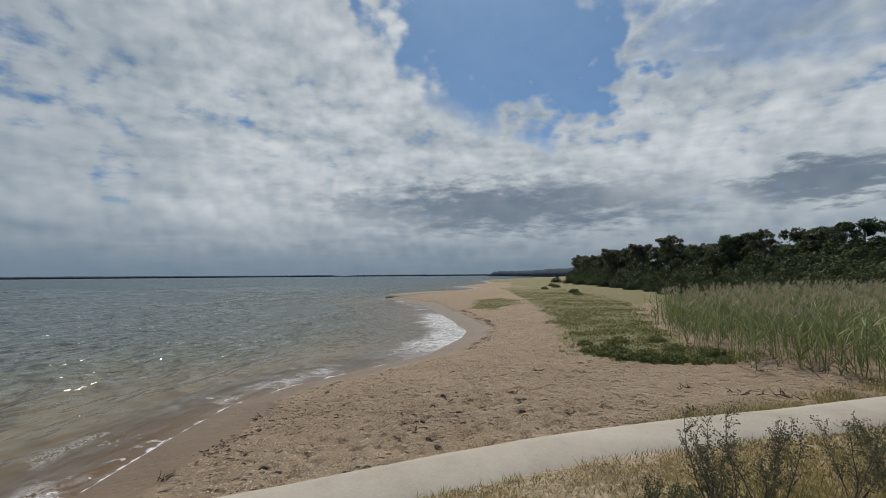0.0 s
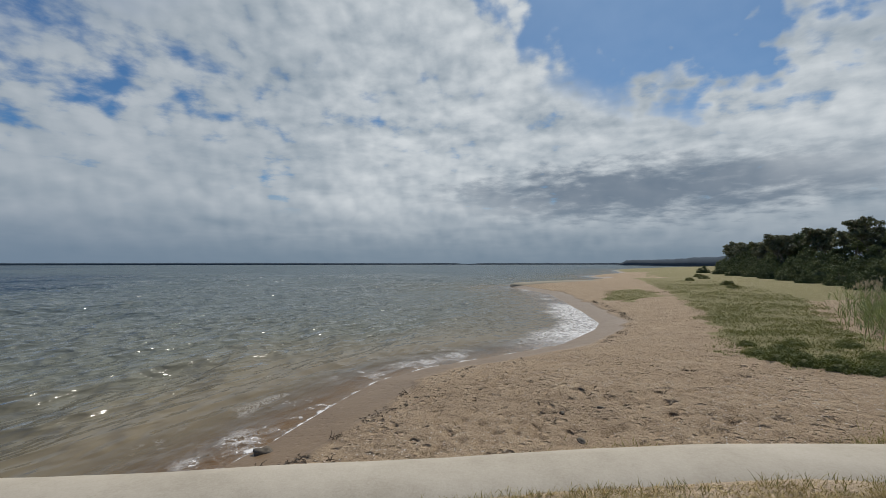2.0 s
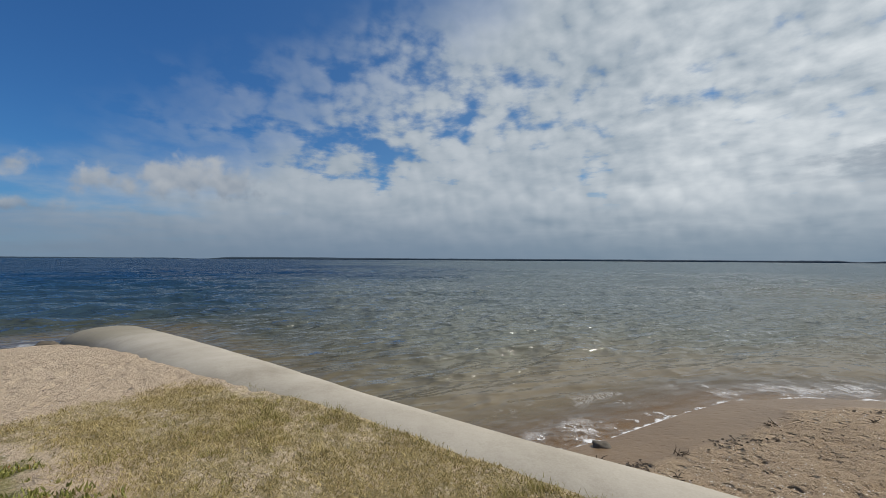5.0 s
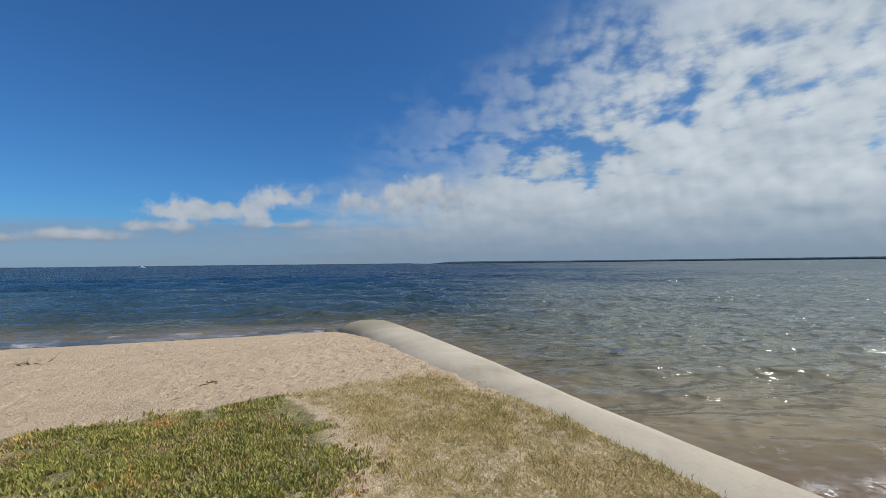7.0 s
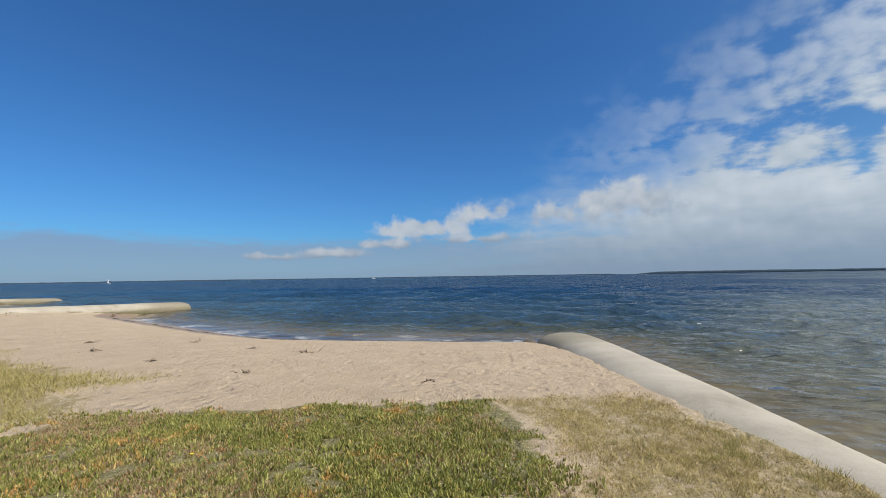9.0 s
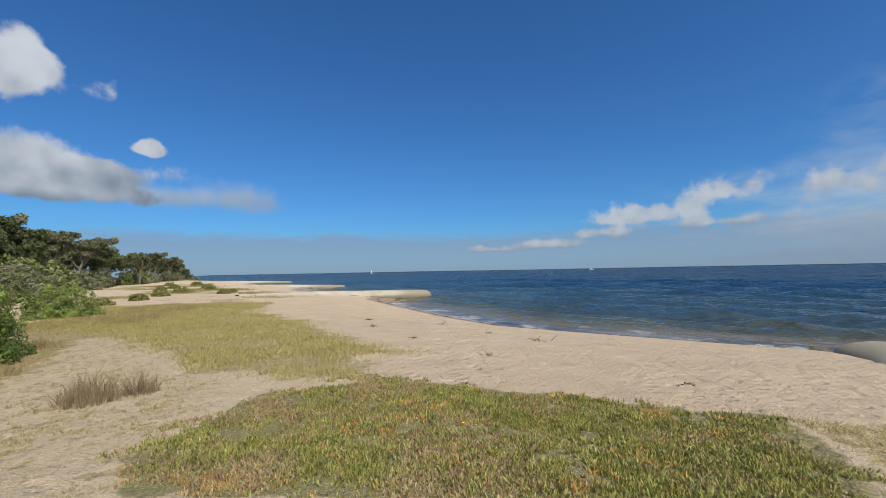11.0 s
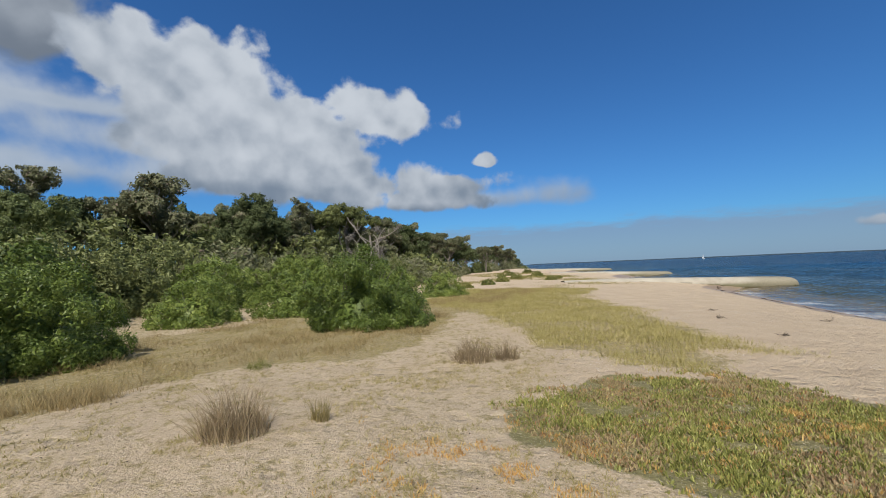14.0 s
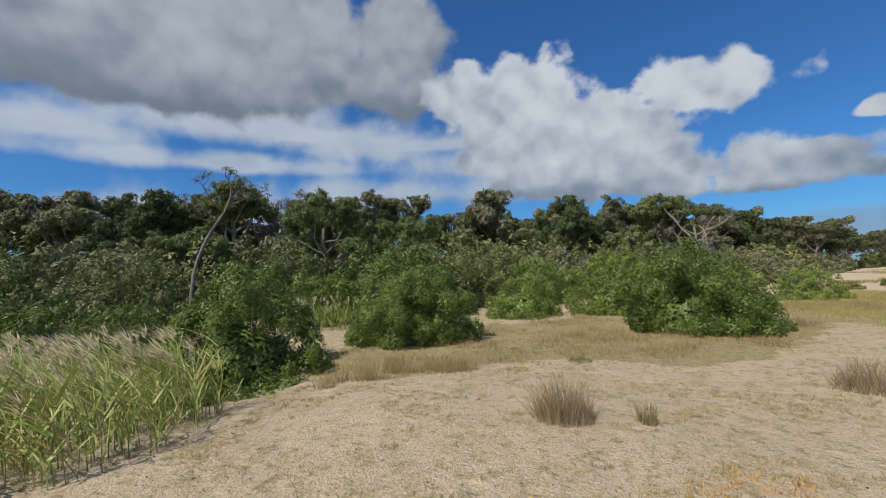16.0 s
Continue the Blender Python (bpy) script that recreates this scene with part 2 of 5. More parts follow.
def inside(px, py, poly):
    """Signed distance into a closed outline, positive inside."""
    ring = list(poly) + [poly[0]]
    d, _ = seg_dist(px, py, ring)
    odd = np.zeros(px.shape, bool)
    for (ax, ay), (bx, by) in zip(ring[:-1], ring[1:]):
        cross = (ay > py) != (by > py)
        with np.errstate(divide="ignore", invalid="ignore"):
            odd ^= cross & (px < (bx - ax) * (py - ay) / (by - ay + 1e-12) + ax)
    return np.where(odd, np.abs(d), -np.abs(d))


def soft(x, a, b):
    k = np.clip((x - a) / (b - a), 0, 1)
    return k * k * (3 - 2 * k)


rng = np.random.default_rng(7)
LAT = rng.random((64, 64))


def value_noise(x, y):
    """Smooth noise from 0 to 1 that repeats every 64 units."""
    xi, yi = np.floor(x).astype(int), np.floor(y).astype(int)
    fx, fy = x - xi, y - yi
    fx, fy = fx * fx * (3 - 2 * fx), fy * fy * (3 - 2 * fy)
    g = lambda i, j: LAT[(xi + i) % 64, (yi + j) % 64]
    return (g(0, 0) * (1 - fx) + g(1, 0) * fx) * (1 - fy) + (g(0, 1) * (1 - fx) + g(1, 1) * fx) * fy


def rough_noise(x, y, octaves=4):
    total, amp, norm = 0, 1.0, 0
    for k in range(octaves):
        total = total + amp * value_noise(x * 2.03 ** k + 17.3 * k, y * 2.03 ** k + 9.1 * k)
        norm += amp
        amp *= 0.5
    return total / norm


def pits(x, y, cell, size, share):
    """Separate dents on a jittered grid, as feet leave them: 0 to 1."""
    ix, iy = np.floor(x / cell).astype(int), np.floor(y / cell).astype(int)
    deep = np.zeros(x.shape)
    for i in (-1, 0, 1):
        for j in (-1, 0, 1):
            a, b = (ix + i), (iy + j)
            h1, h2, h3 = LAT[a % 64, b % 64], LAT[(a + 23) % 64, (b + 41) % 64], LAT[(a + 7) % 64, (b + 13) % 64]
            cx, cy, turn = (a + h1) * cell, (b + h2) * cell, h3 * 6.28
            u = (x - cx) * np.cos(turn) + (y - cy) * np.sin(turn)
            v = (y - cy) * np.cos(turn) - (x - cx) * np.sin(turn)
            q = (u / (size * 1.5)) ** 2 + (v / size) ** 2
            deep = np.maximum(deep, np.where(LAT[(a + 31) % 64, (b + 5) % 64] < share, np.exp(-q ** 1.6), 0))
    return deep


def shore_of(x, y):
    """Metres inland from the waterline (negative in the water)."""
    north, _ = seg_dist(x, y, SHORE_N)
    south, _ = seg_dist(x, y, SHORE_S)
    south = -south
    side, _ = seg_dist(x, y, [(70, 24)] + GROYNE + [(-60, -14)])
    k = soft(side, -0.35, 0.35)
    d = north * k + south * (1 - k)
    return np.where((x < -16.5) & (north < 0) & (south < 0), np.maximum(north, south), d), k


def height(x, y, fine=True):
    x, y = np.asarray(x, float), np.asarray(y, float)
    north, _ = seg_dist(x, y, SHORE_N)
    south, _ = seg_dist(x, y, SHORE_S)
    south = -south
    side, _ = seg_dist(x, y, [(70, 24)] + GROYNE + [(-60, -14)])
    k = soft(side, -0.35, 0.35)
    zn = np.where(north > 0, 0.95 * (1 - np.exp(-np.maximum(north, 0) / 5.2)), np.maximum(north * 0.11, -3))
    zs = np.where(south > 0, 1.12 * (1 - np.exp(-np.maximum(south, 0) / 5.0)), np.maximum(south * 0.13, -3))
    z = zn * k + zs * (1 - k)
    d = north * k + south * (1 - k)
    land = soft(d, 1.0, 6.0)
    z = z + land * 0.18 * (rough_noise(x * 0.16 + 3, y * 0.16 + 8, 3) - 0.5)
    z = z + 0.12 * np.exp(-((x - 3.2) ** 2 + (y + 4.6) ** 2) / 7.0) - 0.25 * soft(x, 5.6, 8.0) * soft(y, -6.5, -3.5) * soft(y, 3.0, 1.0)
    z = z + soft(d, 22, 60) * 0.9 * soft(y, -34, -16)
    # turf banked up against the near groyne
    bank_ = soft(side, -1.9, -0.45) * soft(side, -0.12, -0.30) * soft(x, -6.3, -4.9) * soft(x, 9, 6)
    z = z + bank_ * np.maximum(0.0, 1.09 + 0.07 * (rough_noise(x * 1.1 + 5, y * 1.1, 3) - 0.5) - z)
    if fine:
        near = soft(np.hypot(x, y), 45, 15)
        z = z + near * land * 0.03 * (rough_noise(x * 1.7, y * 1.7, 3) - 0.5)
        # trodden sand on the northern beach
        trod = k * soft(d, 1.2, 2.6) * soft(np.hypot(x, y), 34, 12) * soft(inside(x, y, GREEN), 0.3, -0.3)
        trail = 0.25 + 0.75 * soft(rough_noise(x * 0.5 + 2, y * 0.35 + 6, 3), 0.36, 0.58)
        z = z - trod * trail * (0.085 * pits(x, y, 0.36, 0.062, 0.6) + 0.055 * pits(x + 40, y + 12, 0.23, 0.045, 0.5))
        z = z + trod * 0.05 * (rough_noise(x * 5.1, y * 5.1, 3) - 0.5)
        trod_s = (1 - k) * soft(x + 0.15 * y, -1.5, -4.0) * soft(d, 1.5, 4) * soft(np.hypot(x, y), 30, 10)
        z = z - trod_s * (0.022 * pits(x, y, 0.34, 0.075, 0.6) + 0.02 * (rough_noise(x * 4.6, y * 4.6, 3) - 0.5))
    return z


def ground_z(x, y):
    return float(height(np.array([x]), np.array([y]))[0])


# ---- materials ----
def shader(name):
    m = bpy.data.materials.new(name)
    m.use_nodes = True
    t = m.node_tree
    b = t.nodes["Principled BSDF"]
    b.inputs["Specular IOR Level"].default_value = 0.3
    return m, t, b


def place(t):
    return t.nodes.new("ShaderNodeNewGeometry").outputs["Position"]


def attr(t, name, what="Fac"):
    n = t.nodes.new("ShaderNodeAttribute")
    n.attribute_name = name
    return n.outputs[what]


def bumped(t, b, h, strength=0.5, distance=0.02):
    n = t.nodes.new("ShaderNodeBump")
    n.inputs["Strength"].default_value, n.inputs["Distance"].default_value = strength, distance
    t.links.new(h.s, n.inputs["Height"])
    t.links.new(n.outputs[0], b.inputs["Normal"])


def ramp(t, fac, *stops):
    """A colour ramp; stops are (place, colour)."""
    n = t.nodes.new("ShaderNodeValToRGB")
    while len(n.color_ramp.elements) < len(stops):
        n.color_ramp.elements.new(0.5)
    for e, (p, c) in zip(n.color_ramp.elements, stops):
        e.position, e.color = p, (*c, 1)
    t.links.new(fac.s, n.inputs[0])
    return n.outputs[0]


def ground_material():
    m, t, b = shader("beach_sand")
    p = place(t)
    sp = t.nodes.new("ShaderNodeSeparateColor")
    t.links.new(attr(t, "cover", "Color"), sp.inputs[0])
    grass, moss, wet = (S(t, sp.outputs[i]) for i in range(3))
    north = S(t, attr(t, "north"))
    grain = noise_of(t, p, 160.0, 3.0, 0.7)
    patch = noise_of(t, p, 1.3, 5.0, 0.6)
    fleck = noise_of(t, p, 28.0, 3.0, 0.65)
    sand = ramp(t, patch * 0.55 + grain * 0.30 + fleck * 0.25 - 0.05, (0.25, (0.42, 0.315, 0.205)), (0.55, (0.54, 0.42, 0.288)), (0.8, (0.64, 0.52, 0.37)))
    grey_sand = ramp(t, patch * 0.5 + grain * 0.35 + fleck * 0.3 - 0.05, (0.25, (0.23, 0.16, 0.098)), (0.55, (0.355, 0.26, 0.163)), (0.85, (0.465, 0.365, 0.245)))
    col = mixed(t, north, sand, grey_sand)
    # scattered broken shell
    vor = t.nodes.new("ShaderNodeTexVoronoi")
    vor.inputs["Scale"].default_value = 34.0
    t.links.new(p, vor.inputs["Vector"])
    shell = S(t, vor.outputs["Distance"]).step(0.20, 0.10) * noise_of(t, p, 0.9, 3.0).step(0.50, 0.66)
    col = mixed(t, shell * 0.75, col, (0.66, 0.60, 0.52))
    litter = noise_of(t, p, 30.0, 4.0, 0.75).step(0.52, 0.60) * noise_of(t, p, 2.2, 4.0, 0.7).step(0.36, 0.60) * grass.step(0.15, 0.4)
    col = mixed(t, litter * 0.5, col, (0.20, 0.165, 0.075))
    dune = mixed(t, patch * 0.5 + fleck * 0.3 + grain * 0.2, (0.41, 0.32, 0.20), (0.62, 0.50, 0.34))
    col = mixed(t, grass.step(0.25, 0.6) * 0.75, col, dune)
    # turf and humus under the plants
    turf = ramp(t, noise_of(t, p, 9.0, 6.0, 0.75), (0.30, (0.14, 0.115, 0.04)), (0.5, (0.28, 0.222, 0.09)), (0.72, (0.46, 0.365, 0.19)))
    fray = noise_of(t, p, 6.5, 7.0, 0.8)
    col = mixed(t, (grass + (fray - 0.5) * 2.2).step(0.40, 0.70) * 0.85, col, turf)
    humus = ramp(t, noise_of(t, p, 12.0, 5.0, 0.7), (0.3, (0.11, 0.105, 0.035)), (0.55, (0.21, 0.19, 0.07)), (0.75, (0.32, 0.27, 0.13)))
    col = mixed(t, (moss + (fray - 0.5) * 0.8).step(0.35, 0.65) * 0.9, col, humus)
    # water-soaked sand by the sea
    damp = wet.step(0.45, 0.62)
    soaked = mixed(t, 1.0, col, (0.55, 0.50, 0.44))
    soaked.node.blend_type = "MULTIPLY"
    col = mixed(t, damp, col, soaked)
    # dark and pale grains, trodden bits of leaf
    speck = noise_of(t, p, 42.0, 4.0, 0.75)
    tread = noise_of(t, p, 5.0, 6.0, 0.75)
    col = mixed(t, speck.step(0.555, 0.63) * tread.step(0.36, 0.60) * (0.45 + grass * 0.35) * (1.0 - damp * 0.6), col, (0.15, 0.105, 0.055))
    col = mixed(t, speck.step(0.43, 0.36) * (1.0 - damp) * 0.5, col, (0.74, 0.64, 0.50))
    t.links.new(col, b.inputs["Base Color"])
    t.links.new((0.95 - damp * 0.55).s, b.inputs["Roughness"])
    lumps = noise_of(t, p, 7.0, 5.0, 0.7)
    feet = t.nodes.new("ShaderNodeTexVoronoi")
    feet.inputs["Scale"].default_value = 3.3
    t.links.new(p, feet.inputs["Vector"])
    dents = S(t, feet.outputs["Distance"]).step(0.12, 0.42) * noise_of(t, p, 0.7, 3.0).step(0.36, 0.56)
    # crisp heel and toe marks, denser along the ways people take
    warp = noise_of(t, p, 9.0, 2.0, 0.5)
    prints = None
    for scale, deep in ((4.6, 1.0), (7.4, 0.6)):
        cell = t.nodes.new("ShaderNodeTexVoronoi")
        cell.inputs["Scale"].default_value = scale
        t.links.new(p, cell.inputs["Vector"])
        pick = t.nodes.new("ShaderNodeSeparateColor")
        t.links.new(cell.outputs["Color"], pick.inputs[0])
        pit = (S(t, cell.outputs["Distance"]) + (warp - 0.5) * 0.25).step(0.34, 0.14) * S(t, pick.outputs[0]).step(0.35, 0.50) * deep
        prints = pit if prints is None else prints + pit
    prints = prints * noise_of(t, p, 0.8, 3.0, 0.6).step(0.34, 0.54) * grass.step(0.42, 0.15) * (1.0 - moss)
    bumped(t, b, (lumps * (1.0 - grass * 0.75) + dents * 0.8 * (1.0 - grass * 0.6) - prints * (0.45 + north * 1.1) + noise_of(t, p, 22.0, 4.0, 0.75) * 0.75 + grain * 0.12 + fleck * 0.25 + shell * 0.2) * (1.0 - damp * 0.9), 1.0, 0.055)
    return m


def water_material():
    """Turbid bay water: brown and see-through over the shallows, green-grey to blue further out, foam at the lip. The
    paler north also has reflected cloud painted in.
    """
    m, t, b = shader("bay_water")
    p = place(t)
    d = S(t, attr(t, "shore")) * -1.0          # metres out from the waterline
    wob = noise_of(t, p, 0.22, 4.0, 0.6)
    dd = d + (wob - 0.5) * 4.0 * d.step(0.5, 6.0)
    col = ramp(t, dd / 60.0, (0.0, (0.22, 0.165, 0.10)), (0.03, (0.15, 0.118, 0.066)), (0.075, (0.062, 0.070, 0.052)), (0.16, (0.034, 0.060, 0.078)), (0.6, (0.016, 0.046, 0.084)), (1.0, (0.009, 0.034, 0.078)))
    # silt, plus the sheen of bright cloud painted into the body colour
    silt_sheen = S(t, attr(t, "silt_and_sheen"))
    col = mixed(t, (silt_sheen + (wob - 0.5) * 0.5).step(0.2, 0.9) * 0.92, col, ramp(t, dd / 60.0, (0.0, (0.23, 0.175, 0.105)), (0.05, (0.20, 0.17, 0.115)), (0.12, (0.155, 0.160, 0.128)), (0.3, (0.130, 0.152, 0.145)), (1.0, (0.115, 0.148, 0.155))))
    # wind waves of several lengths, stretched along the crests; heights in metres
    h = None
    away = S(t, attr(t, "far"))
    for turn, scale, tall in ((12, 0.10, 0.9), (24, 0.24, 1.0), (8, 0.55, 0.80), (30, 1.25, 0.40), (14, 3.0, 0.21), (40, 8.0, 0.04)):
        mp = t.nodes.new("ShaderNodeMapping")
        mp.inputs["Rotation"].default_value = (0, 0, radians(turn))
        mp.inputs["Scale"].default_value = (1.0, 0.5, 1.0)
        t.links.new(p, mp.inputs["Vector"])
        wave = noise_of(t, mp.outputs[0], scale, 1.0, 0.5, 0.08)
        if scale < 4:
            wave = wave * wave * 1.25                      # sharper crests, flatter troughs
        wave = wave * tall * away if scale < 1.0 else wave * tall       # the long waves are modelled nearby
        h = wave if h is None else h + wave
    calm = d.step(0.0, 6.0, 0.22, 1.0)
    gusts = noise_of(t, p, 0.05, 3.0, 0.6).step(0.30, 0.62, 0.55, 1.0)
    n = t.nodes.new("ShaderNodeBump")
    n.inputs["Strength"].default_value, n.inputs["Distance"].default_value = 1.0, 1.0
    t.links.new((h * calm * gusts).s, n.inputs["Height"])
    # see-through lip, foam lace
    lace = noise_of(t, p, 5.5, 5.0, 0.7, 1.2)
    band = noise_of(t, p, 0.55, 3.0, 0.5)
    webs = ((lace - 0.5).op("ABSOLUTE")).step(0.060, 0.015)
    strong = S(t, attr(t, "surf"))
    heavy = strong.step(0.95, 1.8)
    # the thin edge of the last wave, broken lace behind it, and a second broken line further out
    rim = ((d + 0.03 - (band - 0.5) * 0.6 - (noise_of(t, p, 2.2, 3.0, 0.6) - 0.5) * 0.35).op("ABSOLUTE")).step(0.085, 0.02) * lace.step(0.36, 0.50) * strong.min(1.0)
    wash = (d - band * 1.6).step(0.55, -0.2) * d.step(-0.15, 0.0) * (band + (lace - 0.5) * 0.5 + heavy * 0.25).step(0.50, 0.62) * (webs * 0.85 + lace.step(0.56, 0.66))
    second = ((d - 1.5 - (band - 0.5) * 3.2).op("ABSOLUTE")).step(0.45, 0.08) * noise_of(t, p, 0.9, 3.0, 0.6).step(0.52, 0.60) * (webs * 0.5 + lace.step(0.60, 0.68))
    thick = heavy * (d - band * 2.6).step(0.9, -0.3) * d.step(-0.15, 0.05) * (webs * 0.6 + lace.step(0.50, 0.60)).min(1.0) * 0.95
    foam = (rim * 0.9).max(wash.min(1.0) * 0.85 * strong.min(1.0)).max(second.min(1.0) * 0.6 * strong.min(1.0)).max(thick)
    white = t.nodes.new("ShaderNodeBsdfDiffuse")
    white.inputs["Color"].default_value = (0.80, 0.79, 0.76, 1)
    clear = t.nodes.new("ShaderNodeBsdfTransparent")
    clear.inputs["Color"].default_value = (0.93, 0.88, 0.78, 1)
    gloss = t.nodes.new("ShaderNodeBsdfGlossy")
    gloss.inputs["Roughness"].default_value = 0.09
    t.links.new(n.outputs[0], gloss.inputs["Normal"])
    fres = t.nodes.new("ShaderNodeFresnel")
    fres.inputs["IOR"].default_value = 1.33
    t.links.new(n.outputs[0], fres.inputs["Normal"])
    thin = t.nodes.new("ShaderNodeMixShader")
    t.links.new(fres.outputs[0], thin.inputs[0])
    t.links.new(clear.outputs[0], thin.inputs[1])
    t.links.new(gloss.outputs[0], thin.inputs[2])
    body = t.nodes.new("ShaderNodeBsdfDiffuse")
    t.links.new(col, body.inputs["Color"])
    t.links.new(n.outputs[0], body.inputs["Normal"])
    full = t.nodes.new("ShaderNodeMixShader")
    t.links.new((S(t, fres.outputs[0]) * 0.80).s, full.inputs[0])
    t.links.new(body.outputs[0], full.inputs[1])
    t.links.new(gloss.outputs[0], full.inputs[2])
    deep = t.nodes.new("ShaderNodeMixShader")
    t.links.new(d.step(-0.15, 2.6).s, deep.inputs[0])
    t.links.new(thin.outputs[0], deep.inputs[1])
    t.links.new(full.outputs[0], deep.inputs[2])
    final = t.nodes.new("ShaderNodeMixShader")
    t.links.new(foam.s, final.inputs[0])
    t.links.new(deep.outputs[0], final.inputs[1])
    t.links.new(white.outputs[0], final.inputs[2])
    t.links.new(final.outputs[0], t.nodes["Material Output"].inputs["Surface"])
    return m


def groyne_material():
    m, t, b = shader("weathered_groyne")
    p = place(t)
    sp = t.nodes.new("ShaderNodeSeparateXYZ")
    t.links.new(p, sp.inputs[0])
    z = S(t, sp.outputs[2])
    big = noise_of(t, p, 0.9, 5.0, 0.6)
    fine = noise_of(t, p, 45.0, 4.0, 0.7)
    spots = noise_of(t, p, 7.0, 5.0, 0.7)
    col = ramp(t, big * 0.6 + fine * 0.25 + spots * 0.2, (0.32, (0.265, 0.23, 0.172)), (0.52, (0.395, 0.352, 0.278)), (0.75, (0.495, 0.448, 0.365)))
    col = mixed(t, spots.step(0.60, 0.72) * 0.35, col, (0.26, 0.24, 0.17))
    tide = (z + (spots - 0.5) * 0.25).step(0.55, 0.22)
    col = mixed(t, tide * 0.8, col, mixed(t, big, (0.10, 0.09, 0.05), (0.16, 0.155, 0.06)))
    far = S(t, attr(t, "old"))
    col = mixed(t, (far + (big - 0.5) * 0.9 + (spots - 0.5) * 0.5).step(0.22, 0.65) * 0.85, col, mixed(t, spots, (0.16, 0.14, 0.10), (0.33, 0.29, 0.20)))
    t.links.new(col, b.inputs["Base Color"])
    b.inputs["Roughness"].default_value = 0.85
    bumped(t, b, big * 0.6 + fine * 0.15 + spots * 0.3, 0.5, 0.02)
    return m


def leaf_material(name, dark, mid, light, gloss=0.45, dead=None, patch=1.7):
    m, t, b = shader(name)
    g = t.nodes.new("ShaderNodeNewGeometry")
    ob = t.nodes.new("ShaderNodeObjectInfo")
    island = S(t, g.outputs["Random Per Island"])
    whole = S(t, ob.outputs["Random"])
    clump = noise_of(t, g.outputs["Position"], patch, 4.0, 0.65)
    stops = [(0.05, dark), (0.5, mid), (0.95, light)]
    col = ramp(t, island * 0.5 + clump * 0.9 + (whole - 0.5) * 0.4 - 0.20, *stops)
    if dead:
        col = mixed(t, island.step(0.93, 0.96), col, dead)
    t.links.new(col, b.inputs["Base Color"])
    b.inputs["Roughness"].default_value = gloss
    tr = t.nodes.new("ShaderNodeBsdfTranslucent")
    t.links.new(col, tr.inputs["Color"])
    mx = t.nodes.new("ShaderNodeMixShader")
    mx.inputs[0].default_value = 0.22
    t.links.new(b.outputs[0], mx.inputs[1])
    t.links.new(tr.outputs[0], mx.inputs[2])
    t.links.new(mx.outputs[0], t.nodes["Material Output"].inputs["Surface"])
    return m


def plain(name, lo, hi, scale=8.0, rough=0.8, bump=0.3):
    m, t, b = shader(name)
    p = place(t)
    n1, n2 = noise_of(t, p, scale, 5.0, 0.65), noise_of(t, p, scale * 9, 3.0, 0.6)
    t.links.new(ramp(t, n1 * 0.7 + n2 * 0.3, (0.3, lo), (0.7, hi)), b.inputs["Base Color"])
    b.inputs["Roughness"].default_value = rough
    bumped(t, b, n1 * 0.6 + n2 * 0.4, bump, 0.01)
    return m


SAND = ground_material()
WATER = water_material()
TUBE = groyne_material()
LEAF_BUSH = leaf_material("wattle_leaves", (0.048, 0.074, 0.013), (0.130, 0.180, 0.034), (0.31, 0.36, 0.085))
LEAF_SCRUB = leaf_material("scrub_leaves", (0.065, 0.080, 0.025), (0.155, 0.175, 0.056), (0.31, 0.32, 0.12), 0.55)
LEAF_GREY = leaf_material("tea_tree_leaves", (0.080, 0.086, 0.042), (0.170, 0.176, 0.088), (0.31, 0.305, 0.175), dead=(0.26, 0.20, 0.15), gloss=0.6)
LEAF_DARK = leaf_material("banksia_leaves", (0.050, 0.068, 0.024), (0.095, 0.118, 0.046), (0.165, 0.185, 0.080), 0.85)
LEAF_CUSHION = leaf_material("cushion_leaves", (0.070, 0.090, 0.017), (0.150, 0.170, 0.038), (0.27, 0.27, 0.075), 0.6)
LEAF_BROAD = leaf_material("broad_tree_leaves", (0.060, 0.085, 0.024), (0.125, 0.155, 0.050), (0.23, 0.26, 0.095), 0.55)
LEAF_TWIG = leaf_material("small_olive_leaves", (0.075, 0.078, 0.032), (0.145, 0.138, 0.058), (0.24, 0.22, 0.105))
LEAF_BARE = leaf_material("dry_twigs", (0.12, 0.105, 0.09), (0.19, 0.17, 0.15), (0.27, 0.24, 0.21))
STRAW = leaf_material("dry_grass_blades", (0.17, 0.13, 0.045), (0.30, 0.24, 0.10), (0.45, 0.37, 0.19), 0.7)
TURF = leaf_material("turf_blades", (0.23, 0.18, 0.07), (0.50, 0.395, 0.17), (0.75, 0.61, 0.34), 0.7, patch=4.0)
WORN = leaf_material("worn_grass_blades", (0.18, 0.155, 0.055), (0.33, 0.275, 0.11), (0.50, 0.41, 0.20), 0.7)
HUMPED = leaf_material("hump_grass_blades", (0.17, 0.165, 0.045), (0.33, 0.285, 0.092), (0.50, 0.42, 0.18), 0.7)
SEDGE = leaf_material("sedge_blades", (0.17, 0.125, 0.07), (0.29, 0.215, 0.125), (0.42, 0.33, 0.19), 0.7)
BRUSH = leaf_material("brown_grass_blades", (0.24, 0.175, 0.075), (0.38, 0.29, 0.14), (0.54, 0.43, 0.23), 0.7)
PIGFACE = leaf_material("succulent_leaves", (0.13, 0.145, 0.035), (0.35, 0.345, 0.095), (0.72, 0.64, 0.24), 0.45, dead=(0.42, 0.28, 0.10), patch=5.0)
